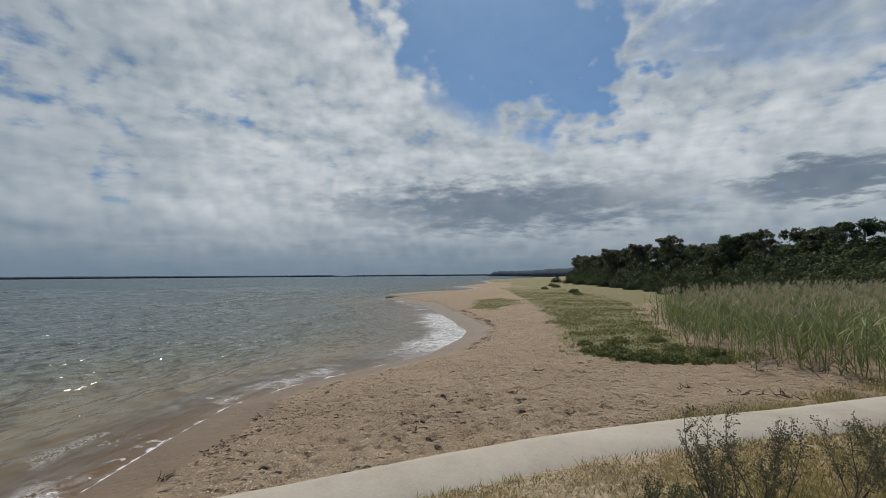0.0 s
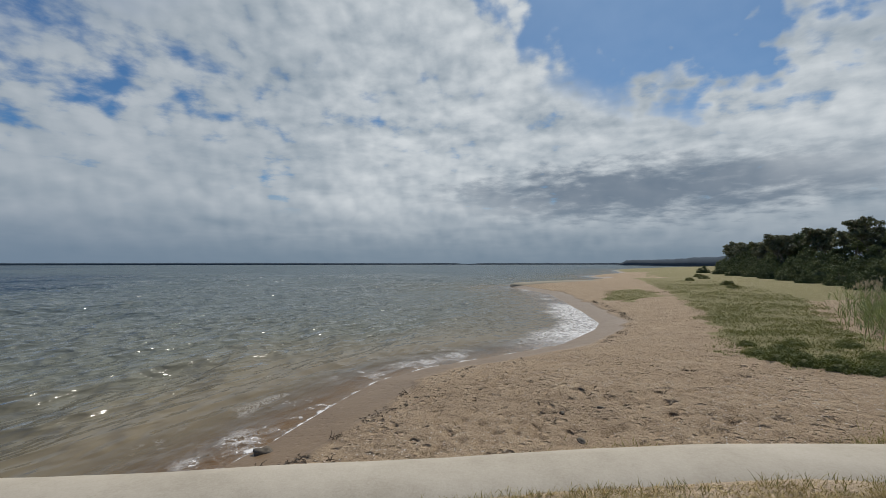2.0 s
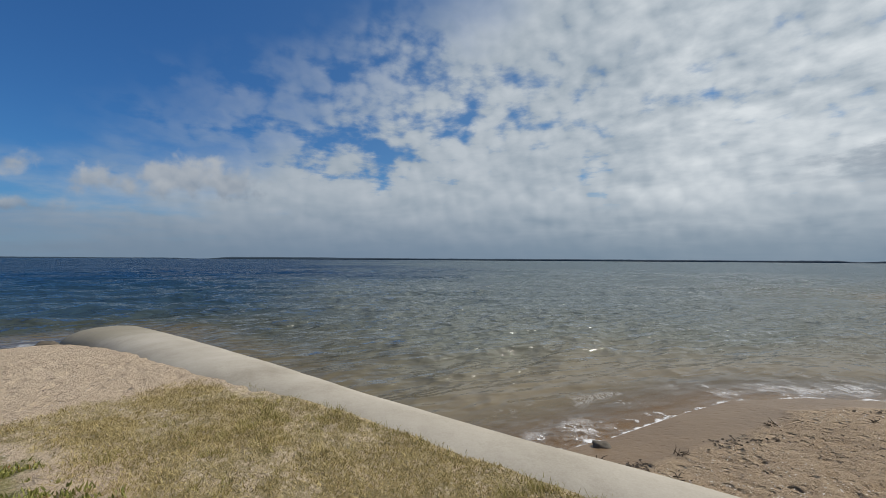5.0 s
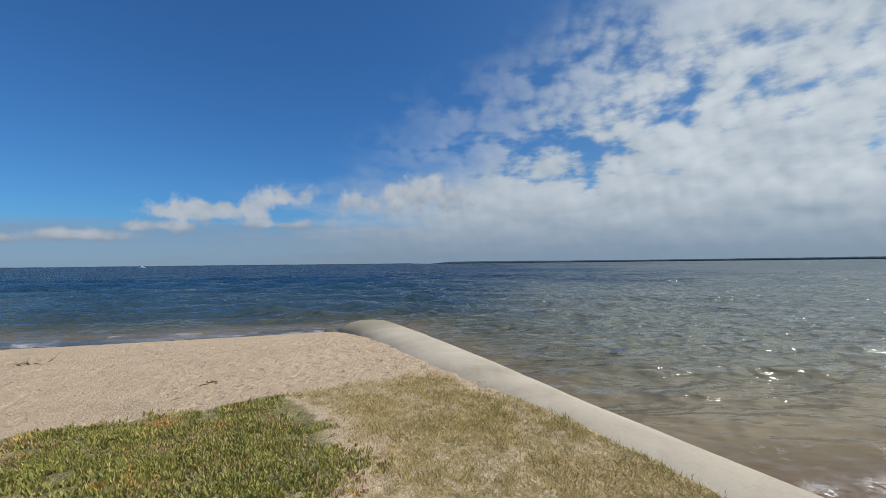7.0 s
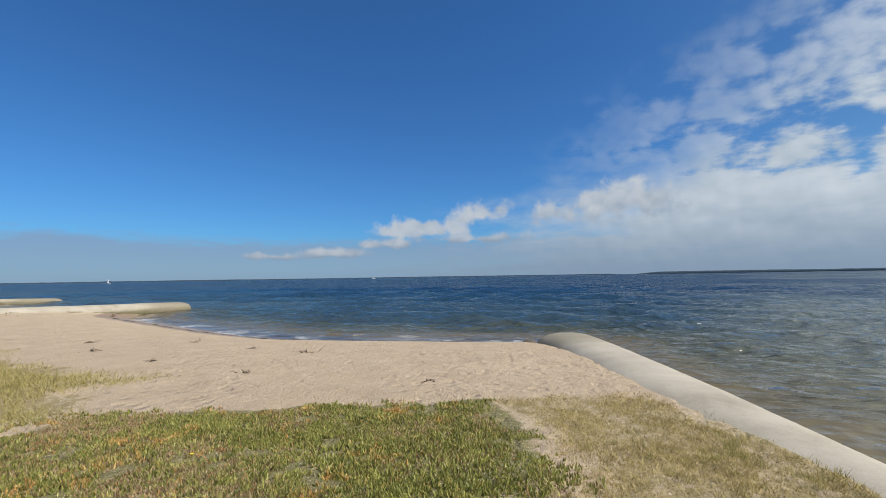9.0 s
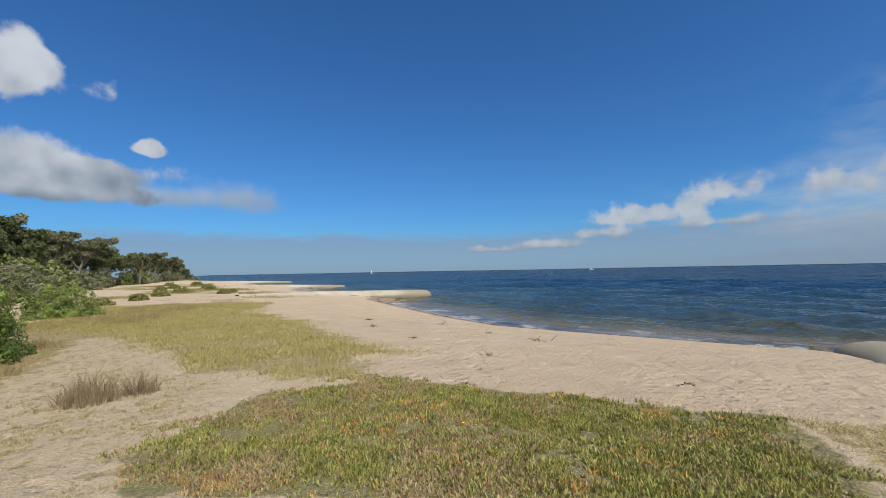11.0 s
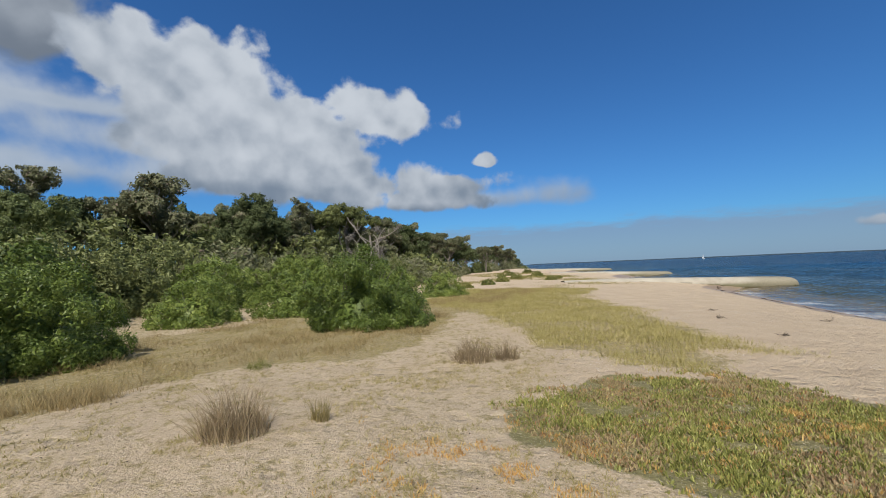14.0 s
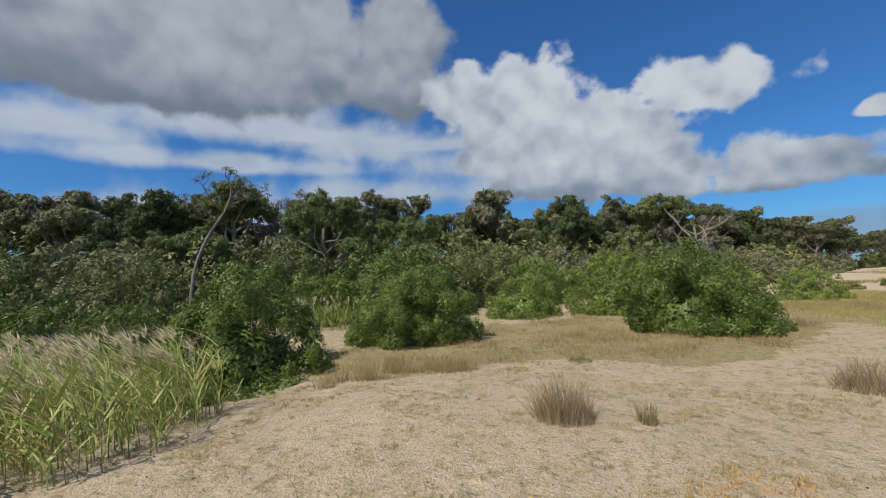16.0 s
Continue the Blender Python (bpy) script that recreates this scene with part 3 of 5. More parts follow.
PIGFACE_RED = leaf_material("brown_succulent_leaves", (0.18, 0.12, 0.075), (0.35, 0.25, 0.14), (0.50, 0.42, 0.20), 0.5, dead=(0.46, 0.22, 0.09), patch=5.0)
EMBER = leaf_material("orange_succulent_leaves", (0.34, 0.17, 0.06), (0.54, 0.31, 0.10), (0.62, 0.46, 0.16), 0.5, patch=5.0)
LOWGREEN = leaf_material("salt_marsh_leaves", (0.075, 0.090, 0.018), (0.165, 0.175, 0.042), (0.29, 0.27, 0.085), 0.6)
REED = leaf_material("reed_blades", (0.14, 0.19, 0.037), (0.28, 0.33, 0.078), (0.47, 0.46, 0.17), 0.5, dead=(0.38, 0.27, 0.12))
REED_DULL = leaf_material("old_reed_blades", (0.115, 0.145, 0.042), (0.20, 0.245, 0.075), (0.36, 0.38, 0.16), 0.6, dead=(0.30, 0.24, 0.14))
PLUME = leaf_material("reed_plumes", (0.42, 0.34, 0.20), (0.56, 0.47, 0.30), (0.68, 0.60, 0.42), 0.8)
BARK = plain("grey_bark", (0.10, 0.08, 0.065), (0.24, 0.21, 0.18), 5.0)
PALE_BARK = plain("pale_bark", (0.22, 0.19, 0.16), (0.40, 0.36, 0.31), 5.0)
WEED = plain("dried_seaweed", (0.025, 0.018, 0.010), (0.09, 0.06, 0.035), 20.0)
WRACK = leaf_material("olive_wrack", (0.05, 0.045, 0.02), (0.11, 0.10, 0.045), (0.19, 0.165, 0.08), 0.6)
ROCK = plain("dark_rock", (0.06, 0.05, 0.04), (0.16, 0.135, 0.10), 9.0)
YELLOW = plain("yellow_petals", (0.65, 0.45, 0.02), (0.80, 0.62, 0.04), 40.0)
SHELL = leaf_material("shell_chips", (0.45, 0.38, 0.30), (0.62, 0.56, 0.48), (0.75, 0.71, 0.64), 0.6)
FLECK = leaf_material("dark_flecks", (0.05, 0.035, 0.02), (0.10, 0.07, 0.045), (0.17, 0.125, 0.08), 0.8)
# dark woods with the bluish haze of distance painted into their colour
FAR = plain("hazed_far_woods", (0.026, 0.046, 0.066), (0.042, 0.066, 0.090), 0.02, 1.0, 0.0)
HULL = plain("white_hull", (0.70, 0.70, 0.70), (0.82, 0.82, 0.82), 1.0, 0.4, 0.0)

# ---- ground, sea, far shores ----
def mesh_of(name, verts, faces, material, smooth=False):
    me = bpy.data.meshes.new(name)
    verts = np.asarray(verts, np.float32).reshape(-1, 3)
    faces = np.asarray(faces, np.int32)
    k = faces.shape[1]
    me.vertices.add(len(verts))
    me.vertices.foreach_set("co", verts.ravel())
    me.loops.add(faces.size)
    me.loops.foreach_set("vertex_index", faces.ravel())
    me.polygons.add(len(faces))
    me.polygons.foreach_set("loop_start", np.arange(0, faces.size, k, dtype=np.int32))
    me.polygons.foreach_set("loop_total", np.full(len(faces), k, np.int32))
    me.polygons.foreach_set("use_smooth", np.full(len(faces), smooth))
    me.materials.append(material)
    me.update(calc_edges=True)
    me.validate()
    return me


def fan(radii, turns):
    """A sheet of rings round the viewpoint: places and faces."""
    a = np.linspace(0, 2 * np.pi, turns, endpoint=False)
    r, aa = np.meshgrid(radii, a, indexing="ij")
    x, y = -0.1 + r * np.sin(aa), -0.35 + r * np.cos(aa)
    i, j = np.meshgrid(np.arange(len(radii) - 1), np.arange(turns), indexing="ij")
    k = (j + 1) % turns
    faces = np.stack([i * turns + j, i * turns + k, (i + 1) * turns + k, (i + 1) * turns + j], -1).reshape(-1, 4)
    return x.ravel(), y.ravel(), faces


def put_attr(me, name, values):
    at = me.attributes.new(name, "FLOAT", "POINT")
    at.data.foreach_set("value", np.asarray(values, np.float32))


radii = np.concatenate([[0.02, 0.6], 1.2 * np.exp(np.arange(0, 222) * 0.0104), 12.08 * np.exp(np.arange(0, 76) * 0.020), 55.2 * np.exp(np.arange(0, 48) * 0.09)])
gx_, gy_, gf = fan(radii, 780)
gz = height(gx_, gy_)
inland, north_k = shore_of(gx_, gy_)
jig = (rough_noise(gx_ * 0.9, gy_ * 0.9, 4) - 0.5)
grass_m = np.zeros_like(gx_)
for poly, w in ((DRY, 0.62), (HUMP, 0.8), (BROWN, 0.9)):
    grass_m = np.maximum(grass_m, w * soft(inside(gx_, gy_, poly) + jig * 1.6, -0.4, 0.5))
back = soft(gx_ + jig * 6 + 0.12 * gy_, 1.5, 8.0) * (gy_ < 3.0)
open_sand = 0.42 * soft(gx_ + jig * 2, -3.5, -1.0) * (gy_ < 1) * (gy_ > -30)
grass_m = np.maximum(grass_m, np.maximum(back * 0.55 * (np.hypot(gx_, gy_) > 9), open_sand))
moss_m = np.maximum(soft(inside(gx_, gy_, SUCCULENT) + jig * 1.2, -0.25, 0.35), 0.95 * soft(np.maximum(inside(gx_, gy_, GREEN), inside(gx_, gy_, PATCH)) + jig * 2.0, -0.3, 0.7))
forest_m = np.maximum(soft(gx_ + jig * 4, 13, 20), 0.8 * soft(gx_ - 0.1 * gy_ + jig * 8, 2, 8) * (gy_ > 26))
moss_m = np.maximum(moss_m, forest_m)
wet_m = soft(inland + jig * 0.6 - 0.8 * (1 - north_k), 2.8, -0.3)
ground = new("ground", mesh_of("ground", np.stack([gx_, gy_, gz], -1), gf, SAND, True))
ca = ground.data.attributes.new("cover", "FLOAT_COLOR", "POINT")
ca.data.foreach_set("color", np.stack([grass_m, moss_m, wet_m, np.ones_like(wet_m)], -1).astype(np.float32).ravel())
put_attr(ground.data, "north", north_k)
tagged(ground, "pale sandy beach and dune ground with trodden footprints", "ground", kind="structure")

# the sea: one sheet to the horizon, with small waves that die out far off
sx, sy, sf = fan(np.concatenate([[2.0], 2.4 * np.exp(np.arange(0, 460) * 0.00876), 135 * np.exp(np.arange(0, 62) * 0.06)]), 720)
out_d, _ = shore_of(sx, sy)
by_groyne, _ = seg_dist(sx, sy, GROYNE)
out_d = np.where(out_d < 0, np.maximum(out_d, -0.9 * np.abs(by_groyne) - 0.3), out_d)      # shallow along the groyne
dist = np.hypot(sx, sy)
ph = 1.5 * rough_noise(sx * 0.09, sy * 0.09, 3) * 6
lap = -out_d
chop = 0
for i_, (long_, way_) in enumerate(((0.8, 18), (1.1, -22), (1.5, 5), (2.1, 30), (2.9, -12), (4.0, 14), (5.6, -28), (8.0, 4))):
    u_ = (sx * math.cos(radians(way_)) + sy * math.sin(radians(way_))) * 2 * math.pi / long_ + 7.0 * rough_noise(sx * 0.5 / long_ + 3 * i_, sy * 0.3 / long_ + 5, 2)
    group_ = soft(rough_noise(sx * 0.45 / long_ + 13 * i_, sy * 0.22 / long_ + 2, 2), 0.36, 0.66)
    seen_ = soft(dist, 38 * long_, 16 * long_)
    chop = chop + 0.030 * long_ ** 0.85 * group_ * seen_ * (2 * (0.5 + 0.5 * np.sin(u_)) ** 2 - 0.75)
swell = 0.022 * np.sin(lap * 1.7 + ph) * soft(-out_d, 0.4, 2.5) * soft(-out_d, 30, 6)
roller = 0
for off_, high_ in ((2.2, 0.035), (5.0, 0.05), (8.5, 0.05)):
    u_ = lap - off_ - (rough_noise(sx * 0.12 + 5 + off_, sy * 0.12, 2) - 0.5) * 3.0
    roller = roller + high_ * np.exp(-(u_ / np.where(u_ < 0, 0.22, 0.6)) ** 2) * soft(rough_noise(sx * 0.16 + off_, sy * 0.16 + 7, 2), 0.42, 0.60)
sz = chop * soft(-out_d, 0.4, 7.0) + (swell + roller) * soft(dist, 90, 30) + 0.004
keep_v = (out_d < 1.3) | (dist > 400)
keep = keep_v[sf].all(1) & ~((out_d[sf] > 4).any(1))
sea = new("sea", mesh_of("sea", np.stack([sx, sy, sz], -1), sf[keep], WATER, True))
put_attr(sea.data, "shore", out_d)
surf = 0.75 + 1.6 * np.exp(-((sx - 0.4) ** 2 / 14 + (sy - 22) ** 2 / 60)) + 0.5 * np.exp(-((sx + 16.8) ** 2 / 8 + (sy + 9) ** 2 / 16)) + 0.35 * np.exp(-((sx + 5) ** 2 / 5 + (sy - 5) ** 2 / 9))
# by bearing: northern water gets the paler colour of silt and painted cloud sheen
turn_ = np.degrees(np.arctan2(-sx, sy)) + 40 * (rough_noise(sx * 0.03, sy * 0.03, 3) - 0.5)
put_attr(sea.data, "silt_and_sheen", soft(turn_, 102, 38))
put_attr(sea.data, "far", soft(dist, 20, 90))
put_attr(sea.data, "surf", np.where(dist > 140, 0.0, surf))
tagged(sea, "choppy green-grey bay water, brown over the shallows", "water", kind="structure")


def ridge(name, line, depth, tops, label, material):
    """Low far land: a rounded strip along a line, with an uneven skyline."""
    pts = []
    for a, b in zip(line[:-1], line[1:]):
        n = max(2, int(math.hypot(b[0] - a[0], b[1] - a[1]) / 8))
        pts += [(a[0] + (b[0] - a[0]) * k / n, a[1] + (b[1] - a[1]) * k / n) for k in range(n)]
    pts = np.array(pts)
    u = np.arange(len(pts))
    h = tops[0] + (tops[1] - tops[0]) * rough_noise(u * 0.018, u * 0 + 3.3, 3) + 2.4 * (rough_noise(u * 0.45, u * 0 + 8.8, 3) - 0.5)
    h = h * np.minimum(1, np.minimum(u, len(pts) - 1 - u) / 14.0 + 0.05)
    out = pts / np.linalg.norm(pts, axis=1)[:, None]
    rings = [(0.0, 0.0), (0.0, 0.45), (0.15, 0.85), (0.5, 1.0), (1.0, 0.6)]
    v = np.concatenate([np.column_stack([pts + out * depth * d, h * k - 0.5]) for d, k in rings])
    n = len(pts)
    i, r = np.meshgrid(np.arange(n - 1), np.arange(len(rings) - 1))
    f = np.stack([r * n + i, r * n + i + 1, (r + 1) * n + i + 1, (r + 1) * n + i], -1).reshape(-1, 4)
    return tagged(new(name, mesh_of(name, v, f, material, True)), label, "far shore", kind="structure")


def on_arc(azimuths, r):
    return [(-math.sin(radians(a)) * r, math.cos(radians(a)) * r) for a in azimuths]


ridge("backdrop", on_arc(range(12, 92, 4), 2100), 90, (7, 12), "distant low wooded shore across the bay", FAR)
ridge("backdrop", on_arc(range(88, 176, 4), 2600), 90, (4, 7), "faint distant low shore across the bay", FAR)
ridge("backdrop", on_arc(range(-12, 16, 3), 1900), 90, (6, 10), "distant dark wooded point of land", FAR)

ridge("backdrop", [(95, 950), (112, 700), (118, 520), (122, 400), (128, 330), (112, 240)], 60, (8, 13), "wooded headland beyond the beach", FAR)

# ---- groynes and drift on the sand ----
def thing(name, label, category, group="", at=(0, 0, 0)):
    e = new(name)
    e.location = at
    return tagged(e, label, category, group)


def under(parent, name, me, label=""):
    ob = new(name, me)
    ob.parent = parent
    return tagged(ob, label)


def spline(pts, step):
    """Points along a smooth line through pts (any number of columns)."""
    p = np.array(pts, float)
    p = np.vstack([2 * p[0] - p[1], p, 2 * p[-1] - p[-2]])
    out_ = []
    for i in range(1, len(p) - 2):
        n = max(2, int(np.linalg.norm(p[i + 1] - p[i]) / step))
        for k in range(n):
            t = k / n
            out_.append(0.5 * (2 * p[i] + (p[i + 1] - p[i - 1]) * t + (2 * p[i - 1] - 5 * p[i] + 4 * p[i + 1] - p[i + 2]) * t * t
                               + (3 * p[i] - p[i - 1] - 3 * p[i + 1] + p[i + 2]) * t ** 3))
    out_.append(p[-2])
    return np.array(out_)


def groyne(label, line, half, old, weed=0.0, slump=0.1):
    """A long sand-filled geotextile tube, rounded, slightly sagging, closed to a blunt nose at its sea end."""
    path = spline(line, 0.18)
    n, m = len(path), 22
    run = np.concatenate([[0], np.cumsum(np.hypot(*np.diff(path[:, :2], axis=0).T))])
    left = run[-1] - run
    tx, ty = np.gradient(path[:, 0]), np.gradient(path[:, 1])
    ln = np.hypot(tx, ty)
    sx_, sy_ = ty / ln, -tx / ln
    nose = np.sqrt(np.clip(1 - (1 - np.clip(left / 1.1, 0, 1)) ** 2, 0, 1))
    w = half * (1 + 0.20 * soft(left, 3.5, 0.5) + slump * soft(left, 12.0, 9.0)) * (0.12 + 0.88 * nose) * (1 + 0.07 * (rough_noise(run * 0.5, run * 0 + 2, 3) - 0.5))
    top = path[:, 2] * (0.25 + 0.75 * nose) + 0.05 * (rough_noise(run * 0.35, run * 0 + 6, 3) - 0.5)
    a = np.linspace(0, 2 * np.pi, m, endpoint=False)
    cx, cz = np.sign(np.cos(a)) * np.abs(np.cos(a)) ** 0.75, np.sign(np.sin(a)) * np.abs(np.sin(a)) ** 0.85
    bottom = -0.5
    mid, rad = (top + bottom) / 2, (top - bottom) / 2
    wr = 1 + 0.025 * (rough_noise(run[:, None] * 1.4 + 0 * a, a[None, :] * 1.2 + 4, 3) - 0.5)
    x = path[:, 0, None] + sx_[:, None] * w[:, None] * cx * wr
    y = path[:, 1, None] + sy_[:, None] * w[:, None] * cx * wr
    z = mid[:, None] + rad[:, None] * cz * wr
    i, j = np.meshgrid(np.arange(n - 1), np.arange(m), indexing="ij")
    k = (j + 1) % m
    f = np.stack([i * m + j, i * m + k, (i + 1) * m + k, (i + 1) * m + j], -1).reshape(-1, 4)
    t = thing("groyne", label, "groyne", "groynes along the beach")
    me = mesh_of("tube", np.stack([x, y, z], -1), f, TUBE, True)
    put_attr(me, "old", np.repeat(soft(left, old, 0.3), m))
    under(t, "tube", me)
    # dark weed along the foot, on both flanks of the outer half
    r = np.random.default_rng(int(old * 10))
    k = r.integers(0, n, int(weed * run[-1] * 60))
    u = np.where(r.random(len(k)) < 0.5, -1.0, 1.0)
    keep_ = (left[k] < run[-1] * 0.8) & (left[k] > 0.8) & (rough_noise(run[k] * 0.9 + u * 5, u * 3 + 20, 3) > 0.48)
    k, u = k[keep_], u[keep_]
    px = path[k, 0] + sx_[k] * w[k] * u + r.normal(size=len(k)) * 0.06
    py = path[k, 1] + sy_[k] * w[k] * u + r.normal(size=len(k)) * 0.06
    if weed:
        pz = np.maximum(height(px, py), 0.0)
        under(t, "weed_skirt", blades("weed_skirt", np.stack([px, py, pz], -1), 0.06 + 0.14 * r.random(len(k)), np.full(len(k), 0.03), 0.8, WRACK, 5, 2), "dark olive seaweed clinging to the foot")["kind"] = "stuff"
    return t


# ---- leaves, blades and limbs ----
def blades(name, roots, tall, wide, lean, material, seed, segs=1, curl=0.35, wind=(0.0, 0.0), blunt=0.7):
    """Grass blades as thin tapered strips in one mesh: roots is n x 3, tall and wide n."""
    r = np.random.default_rng(seed)
    n = len(roots)
    a = r.random(n) * 2 * np.pi
    dirx, diry = np.cos(a), np.sin(a)
    k = lean * (0.3 + r.random(n))
    b = r.random(n) * 2 * np.pi
    px, py = np.cos(b), np.sin(b)
    rows_v = []
    for s in range(segs + 1):
        f = s / segs
        out_ = tall * (k * f + curl * f * f * k)
        cx = roots[:, 0] + dirx * out_ + wind[0] * tall * f * f
        cy = roots[:, 1] + diry * out_ + wind[1] * tall * f * f
        cz = roots[:, 2] + tall * f * np.sqrt(np.maximum(0.15, 1 - (k * f) ** 2))
        w = wide * (1 - f) ** blunt * 0.5
        if s < segs:
            rows_v += [np.stack([cx - px * w, cy - py * w, cz], -1), np.stack([cx + px * w, cy + py * w, cz], -1)]
        else:
            rows_v.append(np.stack([cx, cy, cz], -1))
    v = np.stack(rows_v, 1)
    per = v.shape[1]
    tri = []
    for s in range(segs - 1):
        q = 2 * s
        tri += [(q, q + 1, q + 3), (q, q + 3, q + 2)]
    q = 2 * (segs - 1)
    tri.append((q, q + 1, q + 2))
    f = (np.arange(n)[:, None, None] * per + np.array(tri)[None]).reshape(-1, 3)
    return mesh_of(name, v.reshape(-1, 3), f, material)


groyne("pale rounded geotextile groyne running out over the beach to the water", GROYNE, 0.74, 6.5, 0.0, 0.30)
groyne("second pale groyne with a weed-stained nose in the water", [(-9, -37.8, 1.2), (-15, -38.3, 1.15), (-20, -38.5, 1.02), (-25, -38.9, 0.88), (-29.6, -39.4, 0.7)], 0.95, 8.0, 1.0)
groyne("third groyne, low and stained, far along the beach", [(-16, -75.2, 1.2), (-26, -75.8, 0.95), (-37.5, -76.6, 0.5)], 1.0, 12.0)
groyne("fourth groyne, a low line far along the beach", [(-24, -135, 1.2), (-36, -136, 0.95), (-49, -137.5, 0.5)], 1.1, 14.0)
groyne("dark low groyne nose on the far spit", [(4, 57.5, 0.7), (-2, 54, 0.62), (-6.8, 51.2, 0.42)], 1.3, 30.0)


def leaf_quads(centres, normals, size, r, slim=0.5):
    """Pointed leaf quads: n centres with rough normals."""
    n = len(centres)
    t = r.normal(size=(n, 3))
    t -= (t * normals).sum(1, keepdims=True) * normals
    t /= np.linalg.norm(t, axis=1, keepdims=True) + 1e-9
    s = np.cross(normals, t)
    l = size[:, None]
    v = np.stack([centres - t * l * 0.5, centres + s * l * slim * 0.5 + normals * l * 0.08, centres + t * l * 0.5, centres - s * l * slim * 0.5 + normals * l * 0.08], 1)
    f = np.arange(4 * n).reshape(n, 4)
    return v.reshape(-1, 3), f


def leaf_tris(centres, normals, size, r, slim=0.5):
    """Small pointed leaves, one triangle each."""
    n = len(centres)
    t = r.normal(size=(n, 3))
    t -= (t * normals).sum(1, keepdims=True) * normals
    t /= np.linalg.norm(t, axis=1, keepdims=True) + 1e-9
    s = np.cross(normals, t)
    l = size[:, None]
    v = np.stack([centres - t * l * 0.4 - s * l * slim * 0.5, centres - t * l * 0.4 + s * l * slim * 0.5, centres + t * l * 0.7], 1)
    return v.reshape(-1, 3), np.arange(3 * n).reshape(n, 3)


def crown_mesh(name, clumps, per, size, material, seed, slim=0.55):
    """A crown: each clump (x, y, z, radius, flatness) is a heap of lumps clothed in small leaves, with larger ones inside."""
    r = np.random.default_rng(seed)
    cs, ns, zs = [], [], []
    for x, y, z, rad, flat in clumps:
        n = max(20, int(2 * per * rad * rad))
        lumps = 13
        d = r.normal(size=(lumps, 3)) + np.array([0, 0, 0.45])
        d /= np.linalg.norm(d, axis=1, keepdims=True)
        off = d * rad * r.uniform(0.45, 0.80, (lumps, 1)) * np.array([1, 1, flat])
        k = r.integers(0, lumps, n)
        q = r.normal(size=(n, 3)) + d[k] * 1.0 + np.array([0, 0, 0.25])
        q /= np.linalg.norm(q, axis=1, keepdims=True)
        reach = rad * 0.38 * (0.35 + 0.8 * r.random(n) ** 0.8) * np.where(r.random(n) < 0.10, 1.35, 1.0)
        cs.append(np.array([x, y, z]) + off[k] + q * reach[:, None] * np.array([1, 1, 0.5 + 0.5 * flat]))
        m = q + 0.42 * r.normal(size=(n, 3))
        ns.append(m / np.linalg.norm(m, axis=1, keepdims=True))
        zs.append(size * (0.6 + 0.8 * r.random(n)))
        n = n // 8
        q = r.normal(size=(n, 3))
        q /= np.linalg.norm(q, axis=1, keepdims=True)
        cs.append(np.array([x, y, z]) + q * (0.50 * rad * r.random(n) ** 0.4)[:, None] * np.array([1, 1, flat]))
        ns.append(q)
        zs.append(np.minimum(size * 2.4, rad * 0.5) * (0.7 + 0.5 * r.random(n)))
    v, f = leaf_tris(np.concatenate(cs), np.concatenate(ns), np.concatenate(zs), r, slim)
    return mesh_of(name, v, f, material)


def limbs_mesh(name, lines, material, sides=6):
    """Tapered limbs: each line is a list of (x, y, z, radius)."""
    vs, fs, base = [], [], 0
    for line in lines:
        p = np.array(line, float)
        t = np.gradient(p[:, :3], axis=0)
        t /= np.linalg.norm(t, axis=1, keepdims=True) + 1e-9
        ref = np.array([0.31, 0.95, 0.05])
        u = np.cross(t, ref)
        u /= np.linalg.norm(u, axis=1, keepdims=True) + 1e-9
        w = np.cross(t, u)
        a = np.linspace(0, 2 * np.pi, sides, endpoint=False)
        ring = p[:, None, :3] + p[:, None, 3:4] * (u[:, None] * np.cos(a)[None, :, None] + w[:, None] * np.sin(a)[None, :, None])
        n = len(p)
        i, j = np.meshgrid(np.arange(n - 1), np.arange(sides), indexing="ij")
        k = (j + 1) % sides
        fs.append(base + np.stack([i * sides + j, i * sides + k, (i + 1) * sides + k, (i + 1) * sides + j], -1).reshape(-1, 4))
        vs.append(ring.reshape(-1, 3))
        base += n * sides
    return mesh_of(name, np.concatenate(vs), np.concatenate(fs), material, True)


def crooked(r, start, direction, length, rad0, rad1, n=7, wander=0.18, up=0.1):
    """One crooked limb."""
    p, d = np.array(start, float), np.array(direction, float)
    d /= np.linalg.norm(d)
    line = [(*p, rad0)]
    for i in range(n):
        d = d + r.normal(size=3) * wander + np.array([0, 0, up])
        d /= np.linalg.norm(d)
        p = p + d * length / n
        k = (i + 1) / n
        line.append((*p, rad0 + (rad1 - rad0) * k))
    return line

